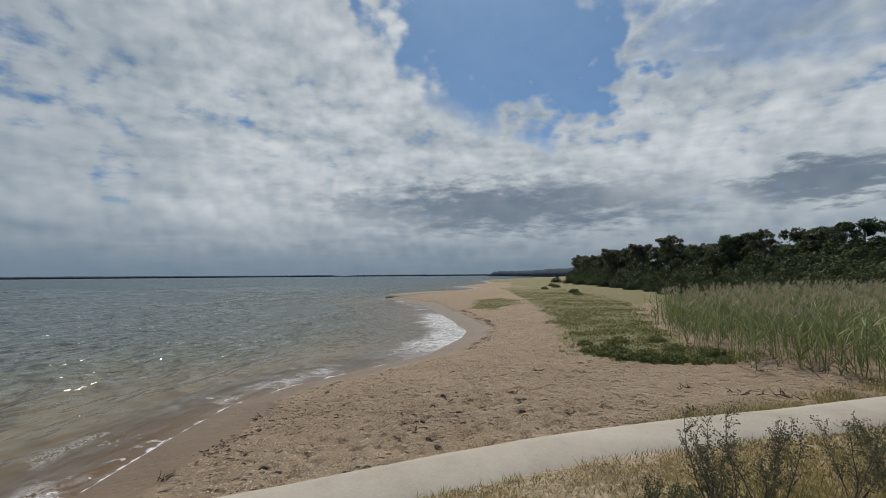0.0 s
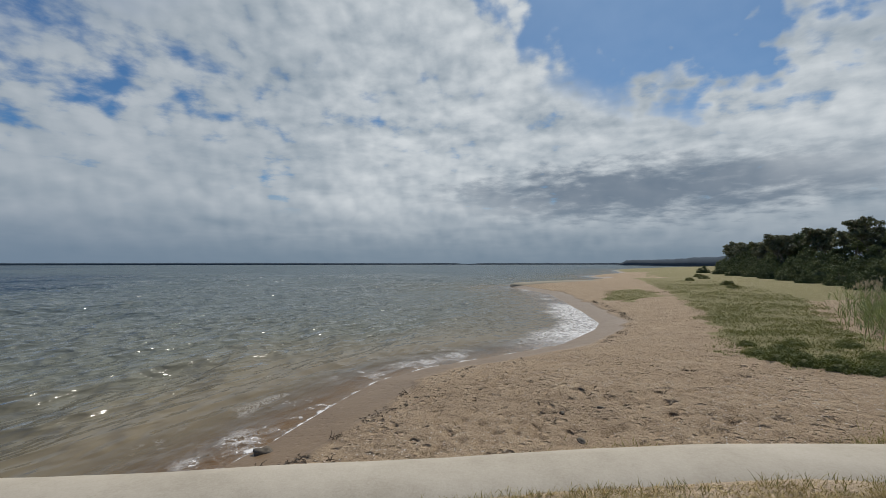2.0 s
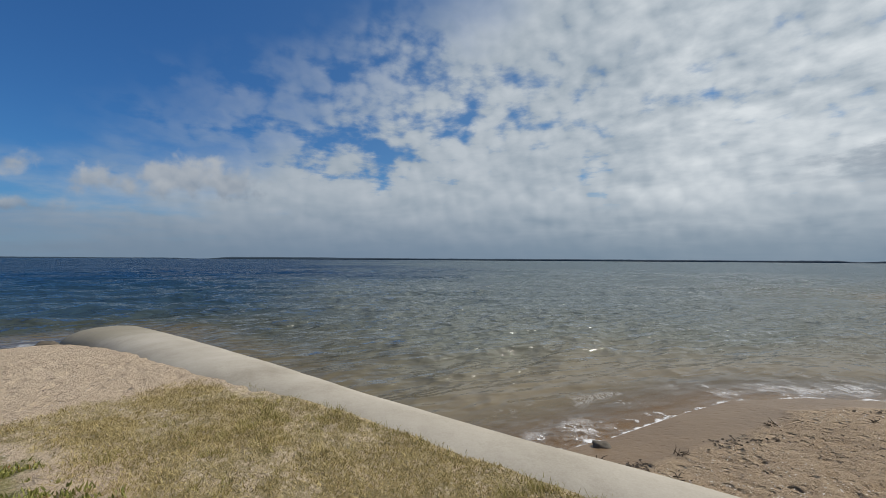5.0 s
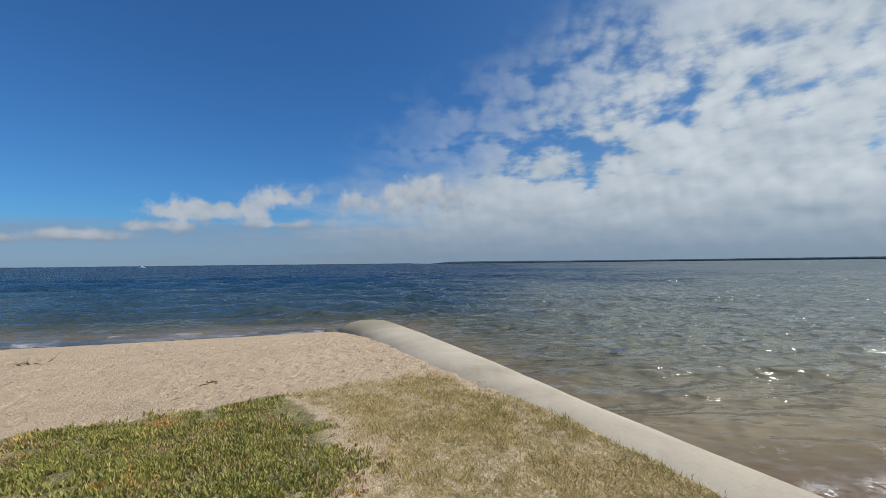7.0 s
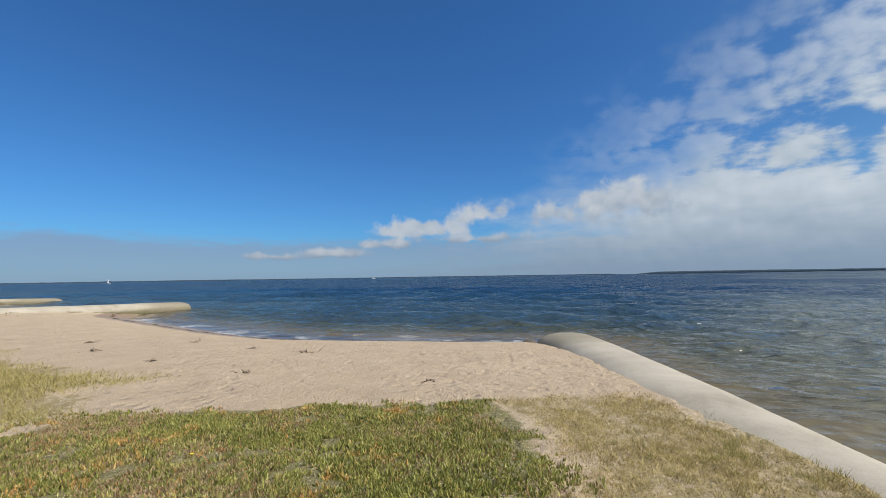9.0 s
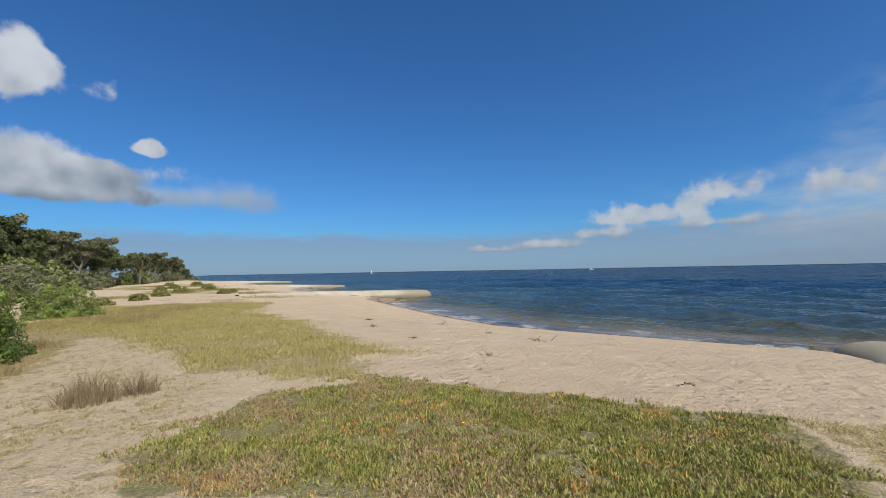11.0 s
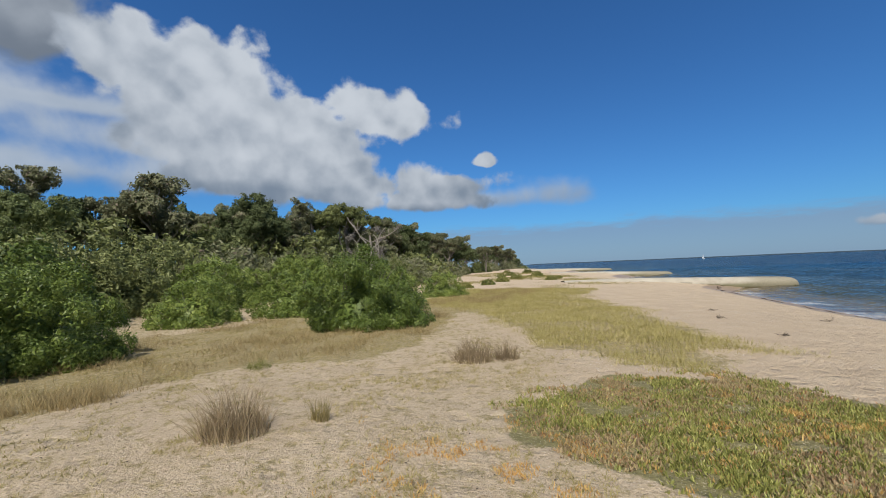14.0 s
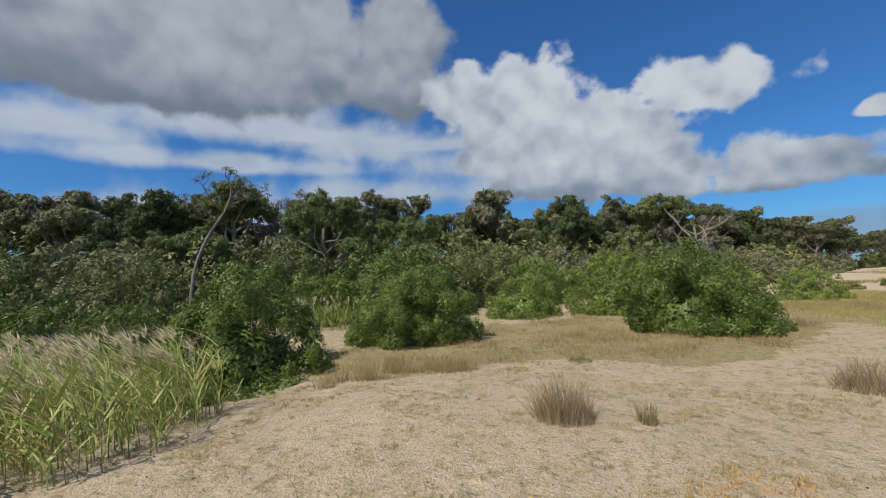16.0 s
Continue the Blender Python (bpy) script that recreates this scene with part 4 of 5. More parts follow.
# ---- trees and shrubs ----
def tree_model(kind, seed, tall, leaf, bark, spread=0.45, per=700, size=0.13, lean=(0, 0), open_=0.0, thick=0.022, low=0.36, stem=0.66, flat=0.62):
    """One tree at the origin: crooked trunk and limbs, each ending in a flattened leafy head, with bare twigs between."""
    r = np.random.default_rng(seed)
    t = thing(kind[0], kind[1], "tree", kind[2])
    d0 = np.array([lean[0] + r.normal() * 0.14, lean[1] + r.normal() * 0.14, 1.0])
    trunk = crooked(r, (0, 0, -0.3), d0, tall * stem, tall * thick, tall * thick * 0.5, 8, 0.12)
    lines, clumps = [trunk], []
    for k in range(9):
        f = r.uniform(low, 1.0)
        s = trunk[int(f * 8)]
        a = k * 2.4 + r.random()
        e = r.uniform(0.35, 1.1)
        L = tall * spread * r.uniform(0.55, 1.0) * (1.25 - 0.5 * f)
        limb = crooked(r, s[:3], (math.cos(a), math.sin(a), e), L, s[3] * 0.6, 0.012 * tall * 0.3, 6, 0.24, 0.14)
        lines.append(limb)
        for q in (3, 4, 5):
            x, y, z, w = limb[q]
            b = r.normal(size=3)
            twig = crooked(r, (x, y, z), (b[0], b[1], abs(b[2]) + 0.5), tall * r.uniform(0.07, 0.14), w * 0.5, 0.008, 4, 0.25, 0.12)
            lines.append(twig)
            if r.random() > open_ + 0.22:
                clumps.append((*twig[-1][:3], tall * r.uniform(0.045, 0.075), flat + 0.1))
        if r.random() > open_:
            x, y, z, _ = limb[6]
            clumps.append((x, y, z, tall * r.uniform(0.075, 0.115) * (1 - open_ * 0.3), flat))
    x, y, z, _ = trunk[-1]
    for _ in range(4):
        o = r.normal(size=3) * 0.08 * tall
        if r.random() > open_:
            clumps.append((x + o[0], y + o[1], z + abs(o[2]) * 0.6, tall * r.uniform(0.08, 0.12), flat))
    under(t, "trunk", limbs_mesh("trunk", lines, bark, 5))
    under(t, "crown", crown_mesh("crown", clumps, per, size, leaf, seed + 1))
    return t


def dome_lumps(d, seed):
    """Uneven bulges of a shrub's outline, by direction."""
    a, e = np.arctan2(d[:, 1], d[:, 0]), d[:, 2]
    k = rough_noise(a * 1.3 + seed, e * 2.2 + 5 + 0 * a, 2) - 0.5
    wrap = soft(np.abs(a), 3.14, 2.4)
    k = k * wrap + (1 - wrap) * (rough_noise(np.abs(a) * 1.3 + seed + 9, e * 2.2, 2) - 0.5)
    fine_ = rough_noise(d[:, 0] * 4.5 + d[:, 2] * 2 + seed, d[:, 1] * 4.5 + d[:, 2] * 3, 2) - 0.5
    return 1 + 0.55 * k + 0.42 * fine_


def shrub_model(kind, seed, wide, tall, leaf, leaves=15000, size=0.12, stems=7):
    """A dense shrub: stems from the ground and a ragged leafy dome that reaches down to it, with shoots that break its outline."""
    r = np.random.default_rng(seed)
    t = thing(kind[0], kind[1], "shrub", kind[2])
    lines = []
    for k in range(stems):
        a = r.random() * 6.28
        lines.append(crooked(r, (0.15 * math.cos(a), 0.15 * math.sin(a), -0.1), (0.5 * math.cos(a), 0.5 * math.sin(a), 1), tall * 0.8, 0.03 * tall / 2, 0.008, 6, 0.16))
    lumps = 190
    d = r.normal(size=(lumps, 3))
    d /= np.linalg.norm(d, axis=1, keepdims=True)
    d[:, 2] = np.abs(d[:, 2])
    low = r.random(lumps) < 0.38                        # skirts near the ground
    d[low, 2] *= 0.22
    shape = dome_lumps(d, seed % 50) * np.where(r.random(lumps) < 0.22, r.uniform(0.35, 0.7, lumps), r.uniform(0.80, 1.0, lumps))
    centre = np.stack([d[:, 0] * wide, d[:, 1] * wide, d[:, 2] * tall * 0.95], -1) * shape[:, None] * 0.90
    rad = 0.15 * wide * r.uniform(0.6, 1.3, lumps)
    centre[:, 2] = np.maximum(centre[:, 2], rad * 0.5)
    k = r.integers(0, lumps, leaves)
    q = r.normal(size=(leaves, 3)) + d[k] * 1.0 + np.array([0, 0, 0.2])
    q /= np.linalg.norm(q, axis=1, keepdims=True)
    depth = 0.45 + 0.6 * r.random(leaves) ** 0.6
    stretch = np.where(r.random(leaves) < 0.12, 1.7, 1.0)   # upright shoots
    c = centre[k] + q * (rad[k] * depth)[:, None] * np.stack([np.ones(leaves), np.ones(leaves), stretch], -1)
    c[:, 2] = np.maximum(c[:, 2], 0.02)
    m = q + 0.40 * r.normal(size=(leaves, 3))
    m /= np.linalg.norm(m, axis=1, keepdims=True)
    long_ = size * (0.6 + 0.8 * r.random(leaves))
    n_in = leaves // 9                                  # larger leaves deep inside
    mi = r.normal(size=(n_in, 3))
    mi /= np.linalg.norm(mi, axis=1, keepdims=True)
    mi[:, 2] = np.abs(mi[:, 2])
    ci = mi * (0.60 * r.random(n_in) ** 0.35)[:, None] * np.array([wide, wide, tall])
    v, f = leaf_tris(np.concatenate([c, ci]), np.concatenate([m, mi]), np.concatenate([long_, np.full(n_in, size * 2.2)]), r, 0.48)
    under(t, "stem", limbs_mesh("stem", lines, BARK, 5))
    under(t, "foliage", mesh_of("foliage", v, f, leaf))
    return t


def set_at(ob, x, y, turn=0.0, scale=1.0, sink=0.05, tall=1.0):
    ob.location = (x, y, ground_z(x, y) - sink)
    ob.rotation_euler = (0, 0, turn)
    ob.scale = (scale, scale, scale * tall)
    return ob


def planted(model, x, y, turn, scale, sink=0.05, tall=1.0):
    ob = copy_thing(model, Matrix())
    return set_at(ob, x, y, turn, scale, sink, tall)


def along_line(line, step):
    """Places every step metres along a line, with the way to its left."""
    for a, b in zip(line[:-1], line[1:]):
        L = math.hypot(b[0] - a[0], b[1] - a[1])
        ux, uy = (b[0] - a[0]) / L, (b[1] - a[1]) / L
        s = 0.0
        while s < L:
            yield a[0] + ux * s, a[1] + uy * s, -uy, ux
            s += step


def from_polar(pairs):
    """Places from (degrees clockwise from +y, metres)."""
    return [(math.sin(radians(a)) * d, math.cos(radians(a)) * d) for a, d in pairs]


R = random.Random(11)
TEA = ("tea_tree", "grey-green coastal tree with twisted limbs at the wood's edge", "coastal wood")
BANKSIA = ("banksia_tree", "dark dense coastal tree with a rounded crown", "coastal wood")
BARE = ("dead_tree", "half-dead grey tree with bare pale limbs", "coastal wood")
models = [tree_model(TEA, 101, 8.0, LEAF_GREY, PALE_BARK), tree_model(TEA, 133, 7.4, LEAF_GREY, BARK, 0.5), tree_model(BANKSIA, 150, 8.2, LEAF_DARK, BARK, 0.40, flat=0.8, low=0.3),
          tree_model(BANKSIA, 177, 7.6, LEAF_DARK, BARK, 0.44, flat=0.8, low=0.3), tree_model(TEA, 191, 8.6, LEAF_SCRUB, PALE_BARK, 0.44, low=0.55)]
bare = tree_model(BARE, 205, 8.6, LEAF_BARE, PALE_BARK, 0.5, 260, 0.10, open_=0.45, thick=0.017)
far_models = [tree_model(TEA, 211, 8.0, LEAF_GREY, BARK, 0.46, 150, 0.27), tree_model(BANKSIA, 219, 8.0, LEAF_DARK, BARK, 0.46, 150, 0.27, flat=0.8, low=0.3)]
# the wood's front, from the far north round to the far south
WOOD = from_polar([(18, 185), (22, 112), (28, 100), (35, 74), (41, 70), (47, 62), (60, 52), (75, 46), (91, 41), (100, 37), (112, 35), (124, 35), (135, 41), (145, 40), (155, 41), (167, 52), (175, 68), (179.5, 104), (183, 140), (186, 200), (188, 300)])
used = set()


def settle(model, x, y, scale, tall=1.0):
    if id(model) in used:
        return planted(model, x, y, R.uniform(0, 6.28), scale, 0.05, tall)
    used.add(id(model))
    return set_at(model, x, y, R.uniform(0, 6.28), scale, 0.05, tall)


for row_i, (off, step) in enumerate(((0.0, 4.0), (5.0, 5.2), (10.5, 6.0))):
    for x, y, nx, ny in along_line(WOOD, step):
        far_ = math.hypot(x, y)
        if far_ > 70 and (row_i == 2 or R.random() < (0.15 if y > 20 else 0.5)) or 52 < math.degrees(math.atan2(x, y)) < 84 and (row_i or R.random() < 0.5):
            continue
        px, py = x + nx * (off + R.uniform(-1, 1)), y + ny * (off + R.uniform(-1, 1))
        dark = y > 20
        pick = R.choice((2, 3, 2)) if dark else R.choice((0, 1, 0, 1, 4, 2))
        model = models[pick] if far_ < 62 and row_i == 0 or far_ < 44 and row_i == 1 else far_models[pick % 2]
        if not dark and row_i == 0 and R.random() < 0.14:
            model = bare
        settle(model, px, py, R.uniform(1.05, 1.32) * (0.85 if dark and far_ < 90 else 1.0 if dark else 1.1) * (0.92 if 94 < math.degrees(math.atan2(px, py)) < 120 else 1.0))

# single trees that stand out
def leaning_tree(x, y):
    """A slender trunk that leans over the scrub, forked high up, its feathery crown swept to one side."""
    r = np.random.default_rng(301)
    t = thing("leaning_tree", "slender leaning tree with a sparse wind-swept crown", "tree", "coastal wood")
    trunk = [(*p[:3], w) for p, w in zip(spline([(0, 0, -0.3), (0.05, -0.02, 1.5), (0.1, -0.25, 2.8), (0.1, -0.75, 4.0), (0.05, -1.3, 4.9), (0, -1.55, 5.6)], 0.5), np.linspace(0.095, 0.04, 14))]
    lines, clumps = [trunk], []
    for at, way, long_ in ((-1, (0.1, -0.9, 0.55), 1.5), (-1, (0.2, -0.1, 1.0), 1.0), (-3, (-0.1, 0.8, 0.8), 1.5), (-4, (0.3, 0.9, 0.35), 1.4), (-2, (-0.3, -0.7, 0.9), 1.2), (-2, (0.4, -1.0, 0.15), 1.6)):
        limb = crooked(r, trunk[at][:3], way, long_, 0.034, 0.010, 6, 0.2, 0.06)
        lines.append(limb)
        for q in (3, 4, 5, 6):
            for _ in range(2):
                b = r.normal(size=3)
                twig = crooked(r, limb[q][:3], (b[0], b[1], abs(b[2]) + 0.3), r.uniform(0.3, 0.6), 0.016, 0.006, 4, 0.25, 0.1)
                lines.append(twig)
                if r.random() < 0.72:
                    clumps.append((*twig[-1][:3], r.uniform(0.17, 0.30), 0.65))
    under(t, "trunk", limbs_mesh("trunk", lines, BARK, 6))
    under(t, "crown", crown_mesh("crown", clumps, 460, 0.055, LEAF_GREY, 302))
    return set_at(t, x, y, 0.0, 0.92)


leaning_tree(17.6, -5.9)
big_dark = tree_model(("broad_tree", "broad dark green tree over the scrub", "coastal wood"), 310, 9.4, LEAF_BROAD, BARK, 0.5, 800, 0.12, low=0.25, flat=0.85)
set_at(big_dark, 20.6, -14.2, 1.0, 0.88)
planted(big_dark, 25.5, -9.0, 2.3, 0.62)
planted(big_dark, 19.5, -17.5, 4.0, 0.72)
set_at(tree_model(("lone_tree", "lone thin tree with a flat crown", "coastal wood"), 322, 9.5, LEAF_GREY, BARK, 0.30, 260, 0.2, (0.05, 0), 0.2), -7.3, -111, 0.0)
set_at(tree_model(("dead_tree", "bare silvery dead tree in front of the wood", "coastal wood"), 333, 7.6, LEAF_BARE, PALE_BARK, 0.5, 260, 0.09, (0.1, 0.1), 0.6, 0.020), 7.4, -35.5, 0.0)

# scrub in front of the wood
WATTLE = ("wattle_shrub", "leafy bright green shrub reaching down to the grass", "shrubs of the dune")
SCRUB = ("scrub_shrub", "dense mid-green coastal scrub", "scrub belt")
set_at(shrub_model(WATTLE, 401, 1.9, 2.45, LEAF_BUSH, 56000, 0.068), 2.75, -13.4, 0.3)
set_at(shrub_model(WATTLE, 420, 1.85, 2.35, LEAF_BUSH, 64000, 0.060), 8.75, -8.7, 1.3)
set_at(shrub_model(WATTLE, 437, 1.8, 2.35, LEAF_BUSH, 66000, 0.060), 9.0, -4.2, 2.0, 1.0, 0.3, 1.1)
scrubs = [shrub_model(SCRUB, 501, 2.7, 3.4, LEAF_SCRUB, 17000, 0.12), shrub_model(SCRUB, 515, 2.3, 2.7, LEAF_BUSH, 17000, 0.11), shrub_model(SCRUB, 533, 2.9, 3.0, LEAF_SCRUB, 17000, 0.12)]
mid_scrubs = [shrub_model(SCRUB, 551, 2.8, 3.3, LEAF_SCRUB, 6500, 0.20), shrub_model(SCRUB, 563, 2.6, 2.9, LEAF_GREY, 6500, 0.20)]
far_scrubs = [shrub_model(SCRUB, 555, 2.8, 3.3, LEAF_SCRUB, 2000, 0.38), shrub_model(SCRUB, 567, 2.6, 2.9, LEAF_GREY, 2000, 0.38)]
dark_scrub = shrub_model(SCRUB, 577, 2.8, 3.2, LEAF_DARK, 3600, 0.29)
BELT = from_polar([(17, 170), (20, 125), (24, 98), (32, 78), (40, 58), (47, 47), (60, 36), (75, 28), (91, 24), (105, 22.5), (120, 22), (135, 22.5), (148, 25), (160, 29), (168, 36), (174, 50), (178, 76), (181.5, 106), (184.5, 140), (187, 200), (189, 300)])
for off, step in ((0.0, 3.4), (4.5, 4.0), (8.5, 4.4)):
    for x, y, nx, ny in along_line(BELT, step):
        if y < 0 and math.hypot(x, y) > 60 and (off or R.random() < 0.45) or 52 < math.degrees(math.atan2(x, y)) < 84:
            continue
        if off > 5 and (y > 0 or math.hypot(x, y) > 45):
            continue
        model = dark_scrub if y > 20 else scrubs[R.choice((0, 1, 2))] if math.hypot(x, y) < 40 and off == 0 else (mid_scrubs if math.hypot(x, y) < 52 else far_scrubs)[R.choice((0, 1))]
        settle(model, x + nx * off + R.uniform(-1, 1), y + ny * off + R.uniform(-1, 1), R.uniform(0.8, 1.2) * (1.0 + 0.06 * off))
# low scrub behind the reeds
for a, dist_, sc in ((27, 46, 0.5), (29, 40, 0.55), (31, 50, 0.6), (33, 37, 0.5), (35, 44, 0.65), (37, 34, 0.5), (39, 40, 0.65), (41, 32, 0.5), (43, 37, 0.7), (45, 31, 0.55), (47, 35, 0.7), (49, 30, 0.6), (25, 56, 0.6), (23, 66, 0.7), (21, 80, 0.8), (15, 97, 0.45), (16.5, 87, 0.45), (18, 77, 0.5), (19.5, 71, 0.42), (21, 63, 0.45), (22.5, 58, 0.4), (17, 108, 0.6), (20, 92, 0.6), (24, 51, 0.36), (26.5, 47, 0.4)):
    planted(dark_scrub, *from_polar([(a, dist_)])[0], R.uniform(0, 6.28), sc)
# low shrubs out on the dune
for x, y, sc in ((12.6, -12.5, 0.85), (9.4, -15.5, 0.7), (6.4, -17.5, 0.75), (3.2, -20.5, 0.66), (15.0, -9.5, 0.8), (13.6, -3.2, 0.6), (15.4, -1.6, 0.65), (17.5, 1.5, 0.7), (1.0, -26, 0.6), (14.8, -13.6, 1.3)):
    planted(scrubs[1], x, y, R.uniform(0, 6.28), sc)

# small mounds of scrub out on the back beach
mound = shrub_model(("salt_bush", "low olive-brown bush on the back beach", "bushes on the back beach"), 571, 0.7, 0.55, LOWGREEN, 1500, 0.12, 4)
first = True
for x, y, sc in ((-9.6, -45, 1.0), (-7.0, -52, 1.3), (-10.8, -58, 0.9), (-4.5, -44, 1.1), (-12, -66, 1.4), (-8.5, -70, 1.2), (-2.5, -38, 1.0), (-6.2, -62, 1.0), (-11.5, -50, 0.7), (-0.5, -33, 0.9), (-13.5, -84, 1.5), (-10, -88, 1.3),
                 (11.5, 36, 0.6), (13, 42, 0.8), (12, 50, 0.7), (15.5, 58, 0.9), (17, 66, 0.9)):
    if first:
        set_at(mound, x, y, 0.0, sc)
        first = False
    else:
        planted(mound, x, y, R.uniform(0, 6.28), sc, 0.03)

# low dark cushions along the front of the salt marsh
cushion = shrub_model(("marsh_bush", "low dense dark green cushion plant at the marsh edge", "cushions of the marsh edge"), 581, 0.50, 0.34, LEAF_CUSHION, 5200, 0.038, 4)
for i, (x, y, sc) in enumerate(((3.95, 11.3, 1.0), (4.1, 10.7, 1.15), (4.35, 10.2, 1.2), (4.75, 9.8, 1.15), (5.15, 9.55, 0.9), (5.6, 9.4, 1.0), (6.1, 9.3, 0.8), (4.5, 10.9, 1.1), (4.95, 10.4, 1.0), (5.5, 10.1, 0.9), (6.3, 10.0, 1.0), (5.9, 10.9, 0.9), (4.6, 11.8, 0.9), (5.2, 12.6, 1.0), (6.2, 12.4, 1.0), (4.2, 12.6, 0.8))):
    if i:
        planted(cushion, x, y, R.uniform(0, 6.28), sc * 0.62, 0.03)
    else:
        set_at(cushion, x, y, 0.0, sc * 0.62, 0.03)

# ---- grasses, reeds, succulents ----
def scatter(n, box, keep, seed):
    """n random places in a box (x0, y0, x1, y1), each kept with the chance keep(x, y)."""
    r = np.random.default_rng(seed)
    x, y = r.uniform(box[0], box[2], n), r.uniform(box[1], box[3], n)
    m = r.random(n) < keep(x, y)
    x, y = x[m], y[m]
    return np.stack([x, y, height(x, y)], -1)


def groyne_gap(x, y):
    """1 away from the near groyne, 0 on it."""
    d, _ = seg_dist(x, y, GROYNE)
    rim = np.where(d < 0, 0.27 + 0.36 * soft(x, -5.0, -6.3), 0.55) + 0.22 * (rough_noise(x * 1.3 + 8, y * 1.3, 3) - 0.5)
    return soft(np.abs(d) - rim, 0.0, 0.06)


def patchy(x, y, scale, lo, hi):
    return soft(rough_noise(x * scale + 31, y * scale + 12, 3), lo, hi)


def stuff(name, me, label, category):
    return tagged(new(name, me), label, category, kind="stuff")


def keep_dry(x, y):
    return soft(inside(x, y, DRY), -0.25, 0.3) * groyne_gap(x, y) * (0.30 + 0.70 * patchy(x, y, 2.4, 0.38, 0.56))


pts = scatter(620000, (-7.5, -2.5, 7, 5.5), keep_dry, 21)
r = np.random.default_rng(22)
stuff("dry_grass", blades("dry_grass", pts, 0.015 + 0.035 * r.random(len(pts)), 0.006 + 0.004 * r.random(len(pts)), 0.85, TURF, 23, 1), "short straw-coloured and green turf beside the groyne", "grass")


# greener tufts in the turf
r = np.random.default_rng(27)
heads = scatter(2600, (-7.5, -2.0, 7, 5.5), lambda x, y: soft(inside(x, y, DRY), 0.0, 0.3) * groyne_gap(x, y) * patchy(x, y, 0.8, 0.40, 0.60), 28)
pts = np.repeat(heads, 26, axis=0)
pts[:, :2] += r.normal(size=(len(pts), 2)) * 0.035
pts[:, 2] = height(pts[:, 0], pts[:, 1])
stuff("turf_tufts", blades("turf_tufts", pts, 0.04 + 0.06 * r.random(len(pts)), np.full(len(pts), 0.006), 0.6, HUMPED, 29, 1), "small green tufts in the straw-coloured turf", "grass")


def keep_edge(x, y):
    d, _ = seg_dist(x, y, GROYNE)
    return np.exp(-((-d - 0.36) / 0.09) ** 2) * (x < 6) * (x > -6.5) * patchy(x, y, 2.2, 0.42, 0.6)


pts = scatter(60000, (-7, -0.5, 6, 5.0), keep_edge, 24)
r = np.random.default_rng(25)
stuff("grass_fringe", blades("grass_fringe", pts, 0.03 + 0.06 * r.random(len(pts)), np.full(len(pts), 0.006), 0.6, HUMPED, 26, 2), "uneven fringe of longer grass along the groyne", "grass")


def keep_hump(x, y):
    return soft(inside(x, y, HUMP) + 1.5 * (rough_noise(x, y, 3) - 0.5), -0.4, 0.6) * (0.3 + 0.7 * patchy(x, y, 0.9, 0.35, 0.6))


pts = scatter(260000, (-9, -31, 2, -7), keep_hump, 31)
r = np.random.default_rng(32)
stuff("hump_grass", blades("hump_grass", pts, 0.05 + 0.07 * r.random(len(pts)), 0.010 + 0.006 * r.random(len(pts)), 0.7, HUMPED, 33, 1), "low yellow-green grass on a hump by the path", "grass")


def keep_back(x, y):
    return soft(inside(x, y, [(-13, -33), (-15, -60), (-13, -95), (-3, -95), (1, -60), (4, -36), (0, -31), (-9, -30)]), -2, 2) * patchy(x, y, 0.16, 0.46, 0.60)


pts = scatter(60000, (-16, -96, 5, -30), keep_back, 34)
r = np.random.default_rng(35)
stuff("back_grass", blades("back_grass", pts, 0.08 + 0.14 * r.random(len(pts)), 0.03 + 0.02 * r.random(len(pts)), 0.7, HUMPED, 39, 1), "patchy olive grass on the sand behind the beach", "grass")


def keep_worn(x, y):
    return 0.9 * patchy(x, y, 2.4, 0.43, 0.60) * (0.4 + 0.6 * patchy(x, y, 0.5, 0.4, 0.6)) * soft(x + 0.15 * y, -3.5, -1.5) * soft(inside(x, y, SUCCULENT), 0.1, -0.3) * soft(np.hypot(x, y), 1.2, 2.2)


pts = scatter(70000, (-5, -20, 8, 1.5), keep_worn, 36)
r = np.random.default_rng(37)
pts = np.repeat(pts, 7, axis=0)
pts[:, :2] += r.normal(size=(len(pts), 2)) * 0.018
stuff("worn_grass", blades("worn_grass", pts, 0.02 + 0.03 * r.random(len(pts)), 0.006 + 0.004 * r.random(len(pts)), 0.8, WORN, 38, 1), "thin worn grass on trodden sand", "grass")


def keep_brown(x, y):
    return soft(inside(x, y, BROWN) + 1.6 * (rough_noise(x * 0.8, y * 0.8, 3) - 0.5), -0.2, 0.5) * (0.04 + 0.96 * patchy(x, y, 0.8, 0.44, 0.62) * (0.3 + 0.7 * patchy(x + 9, y, 3.0, 0.38, 0.58)))


pts = scatter(300000, (-8, -30, 10, -4), keep_brown, 41)
r = np.random.default_rng(42)
stuff("brown_grass", blades("brown_grass", pts, 0.08 + 0.22 * r.random(len(pts)) * patchy(pts[:, 0], pts[:, 1], 1.1, 0.30, 0.62), 0.005 + 0.004 * r.random(len(pts)), 0.60, BRUSH, 43, 2), "dry brown knee-high grass round the shrubs", "grass")


def keep_mat(x, y):
    return soft(inside(x, y, SUCCULENT) + 0.9 * (rough_noise(x * 2.2, y * 2.2, 3) - 0.5), -0.15, 0.45) * patchy(x, y, 3.0, 0.27, 0.42) * (0.5 + 0.5 * patchy(x + 3, y, 6.0, 0.36, 0.54))


